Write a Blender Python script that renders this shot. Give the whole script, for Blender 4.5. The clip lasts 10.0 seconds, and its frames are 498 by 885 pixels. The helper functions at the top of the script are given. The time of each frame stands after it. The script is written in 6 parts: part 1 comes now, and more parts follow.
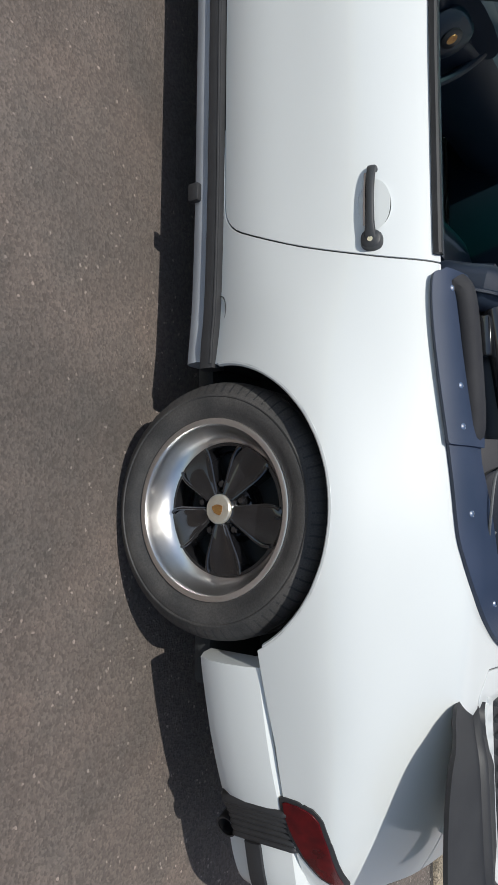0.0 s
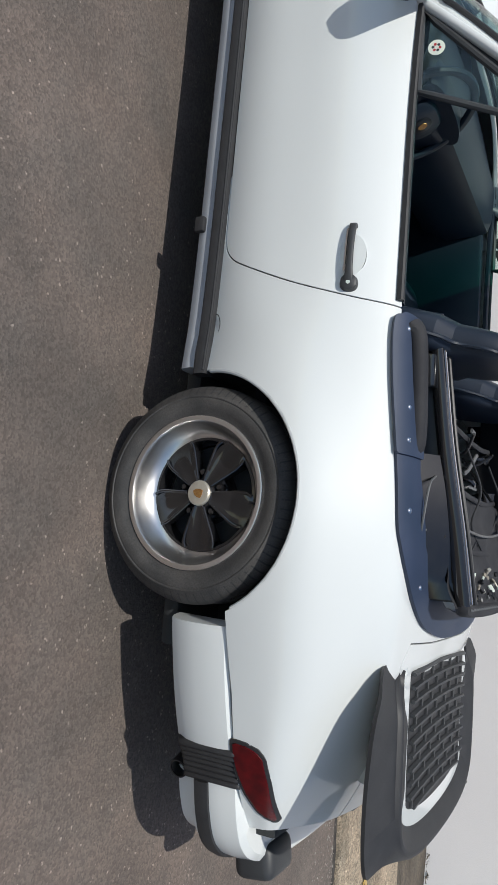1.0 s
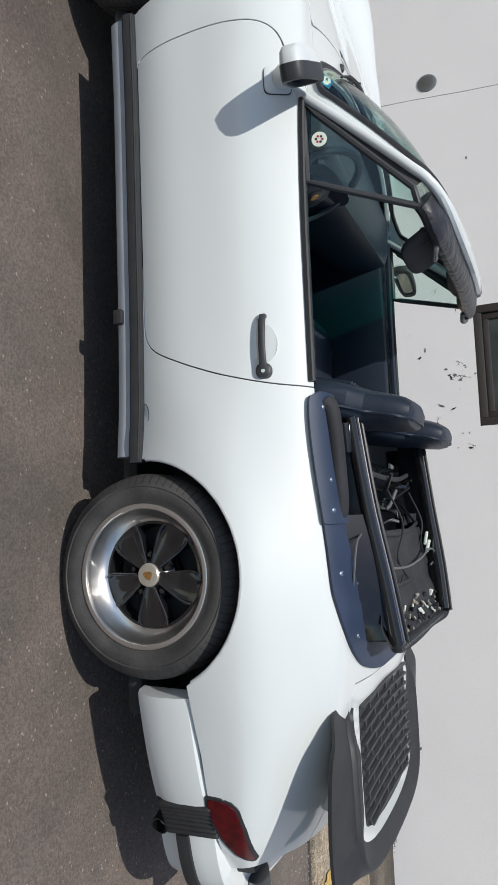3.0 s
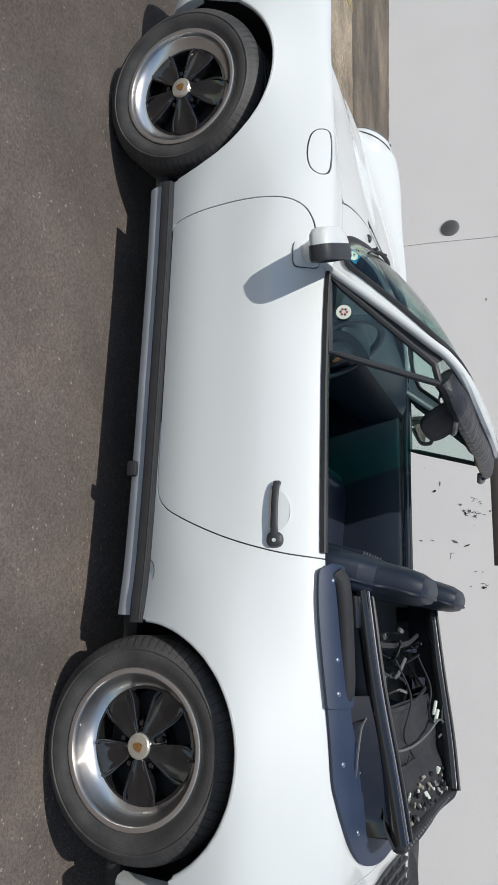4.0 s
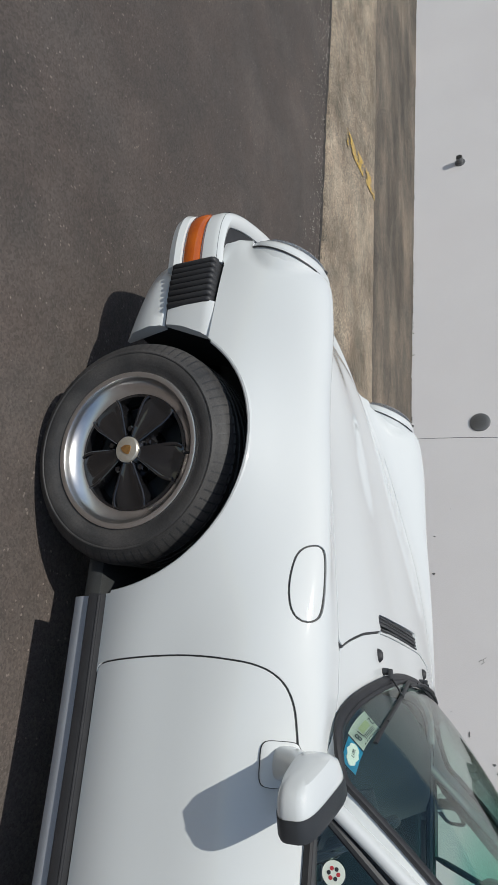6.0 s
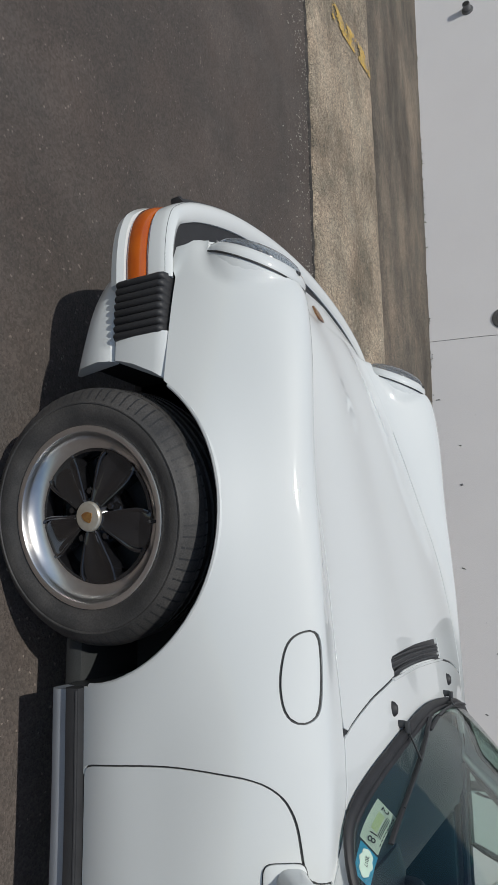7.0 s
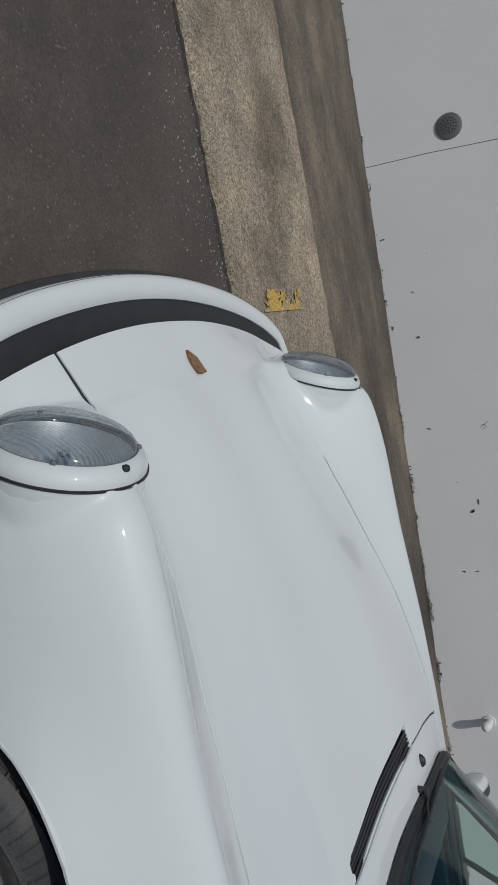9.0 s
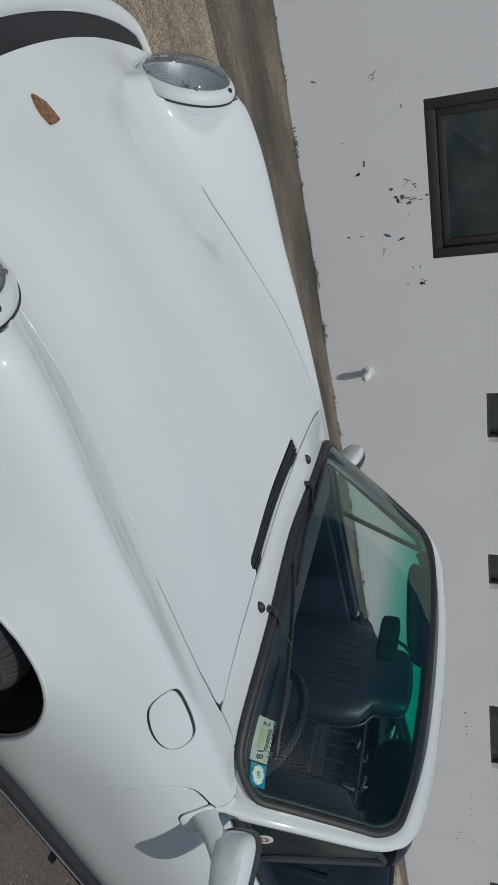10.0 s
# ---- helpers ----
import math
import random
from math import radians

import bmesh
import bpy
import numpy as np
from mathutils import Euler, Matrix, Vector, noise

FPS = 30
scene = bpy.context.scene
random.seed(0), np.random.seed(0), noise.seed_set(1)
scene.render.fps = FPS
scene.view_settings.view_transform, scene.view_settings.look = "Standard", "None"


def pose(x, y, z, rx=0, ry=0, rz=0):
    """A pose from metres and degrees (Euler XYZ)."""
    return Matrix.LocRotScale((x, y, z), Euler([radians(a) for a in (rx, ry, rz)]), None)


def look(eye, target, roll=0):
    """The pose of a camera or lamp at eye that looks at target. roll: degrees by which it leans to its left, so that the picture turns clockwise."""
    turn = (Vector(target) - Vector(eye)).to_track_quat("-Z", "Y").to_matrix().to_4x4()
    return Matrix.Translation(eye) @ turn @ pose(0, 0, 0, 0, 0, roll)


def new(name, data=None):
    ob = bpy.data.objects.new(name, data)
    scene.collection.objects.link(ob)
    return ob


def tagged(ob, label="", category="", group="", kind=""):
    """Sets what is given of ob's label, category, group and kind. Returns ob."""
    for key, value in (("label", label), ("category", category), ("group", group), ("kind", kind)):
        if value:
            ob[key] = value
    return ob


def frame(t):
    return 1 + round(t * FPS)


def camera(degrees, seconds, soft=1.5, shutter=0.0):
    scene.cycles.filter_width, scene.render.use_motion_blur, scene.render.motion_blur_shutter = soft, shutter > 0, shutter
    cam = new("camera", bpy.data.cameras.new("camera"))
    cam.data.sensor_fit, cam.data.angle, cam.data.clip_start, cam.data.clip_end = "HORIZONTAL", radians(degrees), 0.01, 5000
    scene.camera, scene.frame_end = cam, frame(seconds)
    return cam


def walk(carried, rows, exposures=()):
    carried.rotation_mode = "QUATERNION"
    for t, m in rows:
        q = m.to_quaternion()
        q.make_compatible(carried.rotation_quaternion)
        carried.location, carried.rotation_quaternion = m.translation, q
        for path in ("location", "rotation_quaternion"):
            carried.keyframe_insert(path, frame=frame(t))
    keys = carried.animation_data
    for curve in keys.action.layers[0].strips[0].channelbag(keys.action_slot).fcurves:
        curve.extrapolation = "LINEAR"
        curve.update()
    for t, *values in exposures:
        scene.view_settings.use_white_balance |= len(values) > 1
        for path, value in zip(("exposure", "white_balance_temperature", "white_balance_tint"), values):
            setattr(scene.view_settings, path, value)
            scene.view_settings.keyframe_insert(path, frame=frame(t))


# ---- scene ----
cam = camera(38.6, 10.0)
PATH = [
    (0, (0.027, -2.186, 1.349), (-0.191, -0.535, 0.241), 86.2),
    (0.5, (0.076, -2.349, 1.407), (-0.056, -0.624, 0.404), 89.9),
    (1, (0.146, -2.517, 1.395), (-0.149, -0.773, 0.461), 90.6),
    (1.5, (0.085, -2.623, 1.408), (-0.428, -0.873, 0.587), 89.2),
    (2, (-0.119, -2.672, 1.456), (-0.485, -0.887, 0.631), 81.9),
    (2.4, (-0.166, -2.707, 1.463), (-0.498, -0.888, 0.701), 86.4),
    (2.5, (-0.159, -2.728, 1.473), (-0.479, -0.899, 0.729), 86.2),
    (2.7, (-0.142, -2.704, 1.469), (-0.341, -0.86, 0.721), 85.3),
    (3.8, (-0.282, -2.749, 1.482), (-0.709, -0.961, 0.696), 85.0),
    (4, (-0.355, -2.706, 1.473), (-0.85, -0.929, 0.701), 85.7),
    (4.5, (-0.597, -2.501, 1.451), (-1.417, -0.888, 0.6), 81.6),
    (5, (-0.908, -2.428, 1.429), (-1.794, -0.809, 0.658), 82.2),
    (5.5, (-1.264, -2.419, 1.463), (-2.065, -0.765, 0.674), 82.0),
    (5.7, (-1.395, -2.358, 1.444), (-2.171, -0.705, 0.630), 83.5),
    (6.8, (-2.061, -2.198, 1.394), (-2.57, -0.449, 0.568), 83.3),
    (7, (-2.109, -2.115, 1.459), (-2.499, -0.379, 0.545), 83.3),
    (7.5, (-2.321, -1.896, 1.463), (-2.471, -0.12, 0.555), 82.4),
    (8, (-2.614, -1.802, 1.462), (-2.47, -0.034, 0.538), 83.8),
    (8.5, (-2.82, -1.644, 1.435), (-2.43, 0.061, 0.465), 87.7),
    (9, (-2.988, -1.484, 1.473), (-2.75, 0.284, 0.569), 82.4),
    (9.5, (-3.189, -1.408, 1.456), (-2.361, 0.187, 0.578), 89.2),
    (10, (-3.233, -1.394, 1.51), (-2.056, 0.07, 0.823), 89.7),
]
walk(cam, [(t, look(eye, target, roll)) for t, eye, target, roll in PATH],
     [(0, 0.04, 6500, 7), (4.5, 0.0, 6500, 7), (5.7, -0.17, 6500, 7), (7.0, -0.43, 6480, 7), (8.0, -0.69, 6400, 6), (9.5, -0.84, 6350, 5), (10.0, -0.79, 6330, 4)])

# ---- world and light ----
SUN_DIR = Vector((0.22, 0.48, -1.0)).normalized()
world = bpy.data.worlds.new("sky")
scene.world = world
world.use_nodes = True
wn = world.node_tree.nodes
sky = wn.new("ShaderNodeTexSky")
sky.sky_type, sky.sun_disc = "NISHITA", False
sky.sun_elevation = math.asin(-SUN_DIR.z)
sky.sun_rotation = math.atan2(-SUN_DIR.x, -SUN_DIR.y)
world.node_tree.links.new(sky.outputs[0], wn["Background"].inputs[0])
wn["Background"].inputs[1].default_value = 0.10
sun = new("sun", bpy.data.lights.new("sun", "SUN"))
sun.data.energy, sun.data.angle, sun.data.color = 3.4, radians(0.53), (1.0, 0.965, 0.915)
sun.rotation_euler = SUN_DIR.to_track_quat("-Z", "Y").to_euler()


# ---- materials ----
def material(name, color, rough=0.5, metal=0.0, grain=0.0, grain_scale=300.0, mottle=0.0, mottle_scale=6.0, bump=0.0,
             coat=0.0, spec=0.5, tone=None):
    """Principled surface; mottle mixes towards tone at a large scale, grain varies the value at a fine one, bump gives relief."""
    m = bpy.data.materials.new(name)
    m.use_nodes = True
    nt = m.node_tree
    b = nt.nodes["Principled BSDF"]
    b.inputs["Roughness"].default_value = rough
    b.inputs["Metallic"].default_value = metal
    b.inputs["Coat Weight"].default_value = coat
    b.inputs["Coat Roughness"].default_value = 0.04
    b.inputs["Specular IOR Level"].default_value = spec
    tc = nt.nodes.new("ShaderNodeTexCoord")
    n1 = nt.nodes.new("ShaderNodeTexNoise")
    n1.inputs["Scale"].default_value, n1.inputs["Detail"].default_value = mottle_scale, 5
    n2 = nt.nodes.new("ShaderNodeTexNoise")
    n2.inputs["Scale"].default_value, n2.inputs["Detail"].default_value = grain_scale, 2
    for n in (n1, n2):
        nt.links.new(tc.outputs["Object"], n.inputs["Vector"])
    r1 = nt.nodes.new("ShaderNodeMapRange")
    r1.inputs[1].default_value, r1.inputs[2].default_value = 0.35, 0.7
    r1.inputs[3].default_value, r1.inputs[4].default_value = 0.0, mottle
    nt.links.new(n1.outputs["Fac"], r1.inputs[0])
    mix = nt.nodes.new("ShaderNodeMix")
    mix.data_type = "RGBA"
    mix.inputs[6].default_value = (*color, 1)
    mix.inputs[7].default_value = (*(tone or [c * 0.6 for c in color]), 1)
    nt.links.new(r1.outputs[0], mix.inputs[0])
    r2 = nt.nodes.new("ShaderNodeMapRange")
    r2.inputs[1].default_value, r2.inputs[2].default_value = 0.3, 0.7
    r2.inputs[3].default_value, r2.inputs[4].default_value = 1 - grain, 1 + grain
    nt.links.new(n2.outputs["Fac"], r2.inputs[0])
    mul = nt.nodes.new("ShaderNodeVectorMath")
    mul.operation = "SCALE"
    nt.links.new(mix.outputs[2], mul.inputs[0])
    nt.links.new(r2.outputs[0], mul.inputs["Scale"])
    nt.links.new(mul.outputs[0], b.inputs["Base Color"])
    if bump:
        bp = nt.nodes.new("ShaderNodeBump")
        bp.inputs["Strength"].default_value, bp.inputs["Distance"].default_value = 0.6, bump
        nt.links.new(n2.outputs["Fac"], bp.inputs["Height"])
        nt.links.new(bp.outputs[0], b.inputs["Normal"])
    return m


def glass(name, color, rough=0.0, ior=1.55):
    m = bpy.data.materials.new(name)
    m.use_nodes = True
    nt = m.node_tree
    nt.nodes.remove(nt.nodes["Principled BSDF"])
    clear, gloss, mix, rim = (nt.nodes.new("ShaderNode" + k) for k in ("BsdfTransparent", "BsdfGlossy", "MixShader", "LayerWeight"))
    power, scale = nt.nodes.new("ShaderNodeMath"), nt.nodes.new("ShaderNodeMapRange")
    clear.inputs[0].default_value = (*color, 1)
    gloss.inputs["Roughness"].default_value = rough
    rim.inputs[0].default_value = 0.5
    power.operation, power.inputs[1].default_value = "POWER", 4.5
    scale.inputs[3].default_value, scale.inputs[4].default_value = 0.04, 0.85
    nt.links.new(rim.outputs["Facing"], power.inputs[0])
    nt.links.new(power.outputs[0], scale.inputs[0])
    nt.links.new(scale.outputs[0], mix.inputs[0])
    nt.links.new(clear.outputs[0], mix.inputs[1])
    nt.links.new(gloss.outputs[0], mix.inputs[2])
    nt.links.new(mix.outputs[0], nt.nodes["Material Output"].inputs[0])
    m["clear"] = clear.name
    return m


PAINT = material("white_paint", (0.71, 0.73, 0.72), 0.5, grain=0.012, grain_scale=900, mottle=0.06, mottle_scale=3, coat=1.0, spec=0.25)
RUBBER = material("black_rubber", (0.022, 0.022, 0.024), 0.55, grain=0.15, grain_scale=400, mottle=0.5, mottle_scale=14, tone=(0.04, 0.04, 0.042), bump=0.0004)
PLASTIC = material("dark_plastic", (0.035, 0.037, 0.040), 0.5, grain=0.12, grain_scale=700, mottle=0.4, mottle_scale=9, tone=(0.055, 0.056, 0.058), bump=0.0003)
TYRE = material("tyre_rubber", (0.038, 0.037, 0.037), 0.62, grain=0.25, grain_scale=250, mottle=0.8, mottle_scale=9, tone=(0.085, 0.079, 0.074), bump=0.0004)
ALLOY = material("polished_alloy", (0.86, 0.85, 0.84), 0.30, 1.0, grain=0.02, grain_scale=60, mottle=0.45, mottle_scale=9, tone=(0.66, 0.63, 0.59))
SPOKE = material("gloss_black", (0.010, 0.010, 0.012), 0.14, grain=0.2, mottle=0.4, mottle_scale=25, tone=(0.022, 0.021, 0.020), coat=1.0)
CHROME = material("chrome", (0.85, 0.85, 0.85), 0.06, 1.0)
CAP = material("cap_silver", (0.62, 0.58, 0.50), 0.35, 0.6, mottle=0.4, mottle_scale=60, tone=(0.42, 0.36, 0.27))
GOLD = material("crest_gold", (0.45, 0.25, 0.08), 0.4, 0.6, grain=0.3, grain_scale=500, mottle=0.6, mottle_scale=90, tone=(0.25, 0.09, 0.04))
DARK = material("underbody_black", (0.026, 0.029, 0.031), 0.8, grain=0.2, mottle=0.4, tone=(0.045, 0.045, 0.042))
NAVY = material("navy_vinyl", (0.020, 0.034, 0.068), 0.55, grain=0.12, grain_scale=1200, mottle=0.5, mottle_scale=7, tone=(0.045, 0.060, 0.105), bump=0.0003)
LEATHER = material("navy_leather", (0.012, 0.018, 0.032), 0.46, grain=0.15, grain_scale=500, mottle=0.4, mottle_scale=8, tone=(0.022, 0.030, 0.046), bump=0.0005)
CARPET = material("dark_carpet", (0.012, 0.015, 0.024), 0.95, grain=0.15, grain_scale=600, mottle=0.4, tone=(0.02, 0.02, 0.025), bump=0.0003)
SILL = material("sill_grey", (0.36, 0.38, 0.41), 0.4, grain=0.05, mottle=0.5, mottle_scale=5, tone=(0.24, 0.25, 0.275))
RED = material("red_lens", (0.055, 0.001, 0.003), 0.25, mottle=0.6, mottle_scale=30, tone=(0.14, 0.002, 0.005), coat=0.15, spec=0.3)
ORANGE = material("amber_lens", (0.52, 0.11, 0.006), 0.15, mottle=0.5, mottle_scale=25, tone=(0.36, 0.05, 0.006), coat=0.6)
SATIN = material("satin_black", (0.012, 0.012, 0.014), 0.34, grain=0.15, mottle=0.4, mottle_scale=20, tone=(0.025, 0.025, 0.028))
GLASS = glass("tinted_glass", (0.88, 0.96, 0.93))
SCREEN = glass("banded_screen_glass", (0.88, 0.96, 0.93))
nt = SCREEN.node_tree
geo, sxyz, band_ramp = nt.nodes.new("ShaderNodeTexCoord"), nt.nodes.new("ShaderNodeSeparateXYZ"), nt.nodes.new("ShaderNodeValToRGB")
nt.links.new(geo.outputs["Object"], sxyz.inputs[0])
shade = nt.nodes.new("ShaderNodeMapRange")
shade.inputs[1].default_value, shade.inputs[2].default_value = 1.12, 1.235
nt.links.new(sxyz.outputs[2], shade.inputs[0])
nt.links.new(shade.outputs[0], band_ramp.inputs[0])
band_ramp.color_ramp.elements[0].color = (0.88, 0.96, 0.93, 1)
band_ramp.color_ramp.elements[1].color = (0.02, 0.70, 0.53, 1)
nt.links.new(band_ramp.outputs[0], nt.nodes[SCREEN["clear"]].inputs[0])
LENS = glass("ribbed_lens_glass", (0.72, 0.75, 0.77), 0.10)
nt = LENS.node_tree
lens_tc, wave, lens_bump, milk, milky, ribs_r = (nt.nodes.new("ShaderNode" + k) for k in ("TexCoord", "TexWave", "Bump", "BsdfDiffuse", "MixShader", "MapRange"))
wave.inputs["Scale"].default_value, wave.inputs["Distortion"].default_value = 52.0, 0.0
nt.links.new(lens_tc.outputs["Object"], wave.inputs["Vector"])
lens_bump.inputs["Strength"].default_value, lens_bump.inputs["Distance"].default_value = 0.6, 0.0012
nt.links.new(wave.outputs["Fac"], lens_bump.inputs["Height"])
milk.inputs[0].default_value = (0.40, 0.44, 0.50, 1)
for n in nt.nodes:
    if n.bl_idname == "ShaderNodeBsdfGlossy":
        nt.links.new(lens_bump.outputs[0], n.inputs["Normal"])
    if n.bl_idname == "ShaderNodeMixShader" and n != milky:
        first_mix = n
nt.links.new(lens_bump.outputs[0], milk.inputs["Normal"])
ribs_r.inputs[3].default_value, ribs_r.inputs[4].default_value = 0.05, 0.30
nt.links.new(wave.outputs["Fac"], ribs_r.inputs[0])
nt.links.new(ribs_r.outputs[0], milky.inputs[0])
nt.links.new(first_mix.outputs[0], milky.inputs[1])
nt.links.new(milk.outputs[0], milky.inputs[2])
nt.links.new(milky.outputs[0], nt.nodes["Material Output"].inputs[0])
MIRROR = material("mirror", (0.85, 0.87, 0.88), 0.02, 1.0)
REFLECT = material("reflector", (0.78, 0.80, 0.81), 0.40, 0.8, grain=0.12, grain_scale=120, mottle=0.3)
PAPER = material("paper_white", (0.75, 0.80, 0.70), 0.5, mottle=0.2, mottle_scale=40)
CYAN = material("sticker_blue", (0.05, 0.42, 0.66), 0.5, mottle=0.3, mottle_scale=60)
LIME = material("pale_lime_print", (0.58, 0.66, 0.36), 0.5, mottle=0.5, mottle_scale=150, tone=(0.70, 0.74, 0.58))
INK = material("ink", (0.02, 0.025, 0.03), 0.6)
REDINK = material("red_ink", (0.45, 0.03, 0.04), 0.6)
HEADLINER = material("dark_vinyl_padding", (0.030, 0.030, 0.034), 0.38, grain=0.25, grain_scale=26, mottle=0.5, mottle_scale=12, tone=(0.06, 0.06, 0.063), bump=0.012)
TOPCLOTH = material("top_cloth", (0.018, 0.018, 0.022), 0.8, grain=0.3, grain_scale=900, mottle=0.5, mottle_scale=10, tone=(0.045, 0.044, 0.046), bump=0.0006)


# ---- mesh tools ----
def mesh_of(name, verts, faces, smooth=True, normals=None):
    me = bpy.data.meshes.new(name)
    me.from_pydata([tuple(map(float, v)) for v in verts], [], [tuple(map(int, f)) for f in faces])
    me.polygons.foreach_set("use_smooth", [smooth] * len(me.polygons))
    me.update()
    if normals is not None:
        me.normals_split_custom_set_from_vertices([tuple(map(float, n)) for n in normals])
    return me


def part(name, data, mat, parent=None, label="", sharp=35):
    """Links a bmesh, or a mesh, as one object under its thing."""
    if isinstance(data, bmesh.types.BMesh):
        me = bpy.data.meshes.new(name)
        bmesh.ops.recalc_face_normals(data, faces=data.faces[:])
        for f in data.faces:
            f.smooth = True
        for e in data.edges:
            if len(e.link_faces) == 2 and e.calc_face_angle() > radians(sharp):
                e.smooth = False
        data.to_mesh(me)
        data.free()
    else:
        me = data
    me.materials.clear()
    me.materials.append(mat)
    ob = new(name, me)
    if parent:
        ob.parent = parent
    if label:
        ob["label"] = label
    return ob


def add(bm, verts, faces):
    vs = [bm.verts.new(tuple(map(float, v))) for v in verts]
    for f in faces:
        try:
            bm.faces.new([vs[i] for i in f])
        except ValueError:
            pass
    return bm


def loft(rings, closed=True, caps=True, bm=None):
    """A skin over rings of equal length."""
    bm = bm or bmesh.new()
    n = len(rings[0])
    verts = [p for r in rings for p in r]
    faces = []
    for i in range(len(rings) - 1):
        for j in range(n if closed else n - 1):
            k = (j + 1) % n
            faces.append((i * n + j, i * n + k, (i + 1) * n + k, (i + 1) * n + j))
    if caps and closed:
        faces.append(tuple(range(n)))
        faces.append(tuple(range((len(rings) - 1) * n, len(rings) * n)))
    return add(bm, verts, faces)


def oval(c, u, v, a, b, n=20, p=2.0):
    """A superellipse round c in the plane of u and v."""
    c, u, v = Vector(c), Vector(u), Vector(v)
    out = []
    for i in range(n):
        t = 2 * math.pi * (i + 0.5) / n
        ct, st = math.cos(t), math.sin(t)
        out.append(c + u * (a * math.copysign(abs(ct) ** (2 / p), ct)) + v * (b * math.copysign(abs(st) ** (2 / p), st)))
    return out


def block(c, size, bevel=0.01, rot=(0, 0, 0), seg=2, bm=None):
    b = bmesh.new()
    bmesh.ops.create_cube(b, size=1)
    bmesh.ops.scale(b, vec=size, verts=b.verts)
    if bevel:
        bmesh.ops.bevel(b, geom=b.edges[:], offset=bevel, segments=seg, affect="EDGES", profile=0.5)
    bmesh.ops.transform(b, matrix=pose(*c, *rot), verts=b.verts)
    if bm is None:
        return b
    me = bpy.data.meshes.new("tmp")
    b.to_mesh(me)
    b.free()
    bm.from_mesh(me)
    bpy.data.meshes.remove(me)
    return bm


def smooth_path(points, per=8):
    """Catmull-Rom through the points."""
    P = [Vector(p) for p in points]
    P = [P[0] * 2 - P[1]] + P + [P[-1] * 2 - P[-2]]
    out = []
    for i in range(1, len(P) - 2):
        for k in range(per):
            t = k / per
            a, b, c, d = P[i - 1:i + 3]
            out.append(0.5 * (2 * b + (c - a) * t + (2 * a - 5 * b + 4 * c - d) * t * t + (3 * b - a - 3 * c + d) * t ** 3))
    out.append(P[-2])
    return out


def tube(points, r, n=10, flat=1.0, up=(0, 0, 1), bm=None, p=2.0, taper=None):
    """A round or flattened bar along a path; flat scales it along up."""
    pts = [Vector(q) for q in points]
    rings = []
    for i, q in enumerate(pts):
        d = (pts[min(i + 1, len(pts) - 1)] - pts[max(i - 1, 0)]).normalized()
        u = Vector(up)
        side = d.cross(u)
        if side.length < 1e-4:
            side = d.cross(Vector((1, 0, 0)))
        side.normalize()
        w = side.cross(d).normalized()
        k = taper[i] if taper else 1.0
        rings.append(oval(q, side, w, r * k, r * flat * k, n, p))
    return loft(rings, True, True, bm)


def lathe(profile, n=64, bm=None, axis="y"):
    """Turns (radius, along) pairs round the y axis."""
    bm = bm or bmesh.new()
    rings = []
    for i in range(n):
        t = 2 * math.pi * i / n
        rings.append([(r * math.cos(t), a, r * math.sin(t)) for r, a in profile])
    m = len(profile)
    verts = [p for r in rings for p in r]
    faces = [(i * m + j, i * m + j + 1, ((i + 1) % n) * m + j + 1, ((i + 1) % n) * m + j) for i in range(n) for j in range(m - 1)]
    return add(bm, verts, faces)


def moved(bm, m):
    bmesh.ops.transform(bm, matrix=m, verts=bm.verts)
    return bm


def curve(knots):
    """A shape-preserving curve through (x, value) pairs."""
    k = np.array(knots, float)
    x, y = k[:, 0], k[:, 1]
    h, d = np.diff(x), np.diff(y) / np.diff(x)
    m = np.zeros_like(y)
    m[0], m[-1] = d[0], d[-1]
    for i in range(1, len(x) - 1):
        if d[i - 1] * d[i] > 0:
            w1, w2 = 2 * h[i] + h[i - 1], h[i] + 2 * h[i - 1]
            m[i] = (w1 + w2) / (w1 / d[i - 1] + w2 / d[i])

    def at(q):
        q = np.asarray(q, float)
        i = np.clip(np.searchsorted(x, q) - 1, 0, len(x) - 2)
        t = (q - x[i]) / h[i]
        tt = np.clip(t, 0, 1)
        v = (y[i] * (1 + 2 * tt) * (1 - tt) ** 2 + m[i] * h[i] * tt * (1 - tt) ** 2
             + y[i + 1] * tt ** 2 * (3 - 2 * tt) + m[i + 1] * h[i] * tt ** 2 * (tt - 1))
        return v + np.where(t > 1, m[i + 1] * h[i] * (t - 1), 0) + np.where(t < 0, m[i] * h[i] * t, 0)
    return at


def sdf(P, Q):
    """Signed distance of the points P (n, 2) to the closed outline Q, negative inside."""
    P, Q = np.asarray(P, float), np.asarray(Q, float)
    best, inside = np.full(len(P), 1e9), np.zeros(len(P), bool)
    for a, b in zip(Q, np.roll(Q, -1, 0)):
        e, w = b - a, P - a
        t = np.clip((w @ e) / max(e @ e, 1e-12), 0, 1)
        best = np.minimum(best, ((w - t[:, None] * e) ** 2).sum(1))
        cross = (a[1] > P[:, 1]) != (b[1] > P[:, 1])
        xs = a[0] + (P[:, 1] - a[1]) * e[0] / (e[1] if abs(e[1]) > 1e-12 else 1e-12)
        inside ^= cross & (P[:, 0] < xs)
    return np.where(inside, -1, 1) * np.sqrt(best)


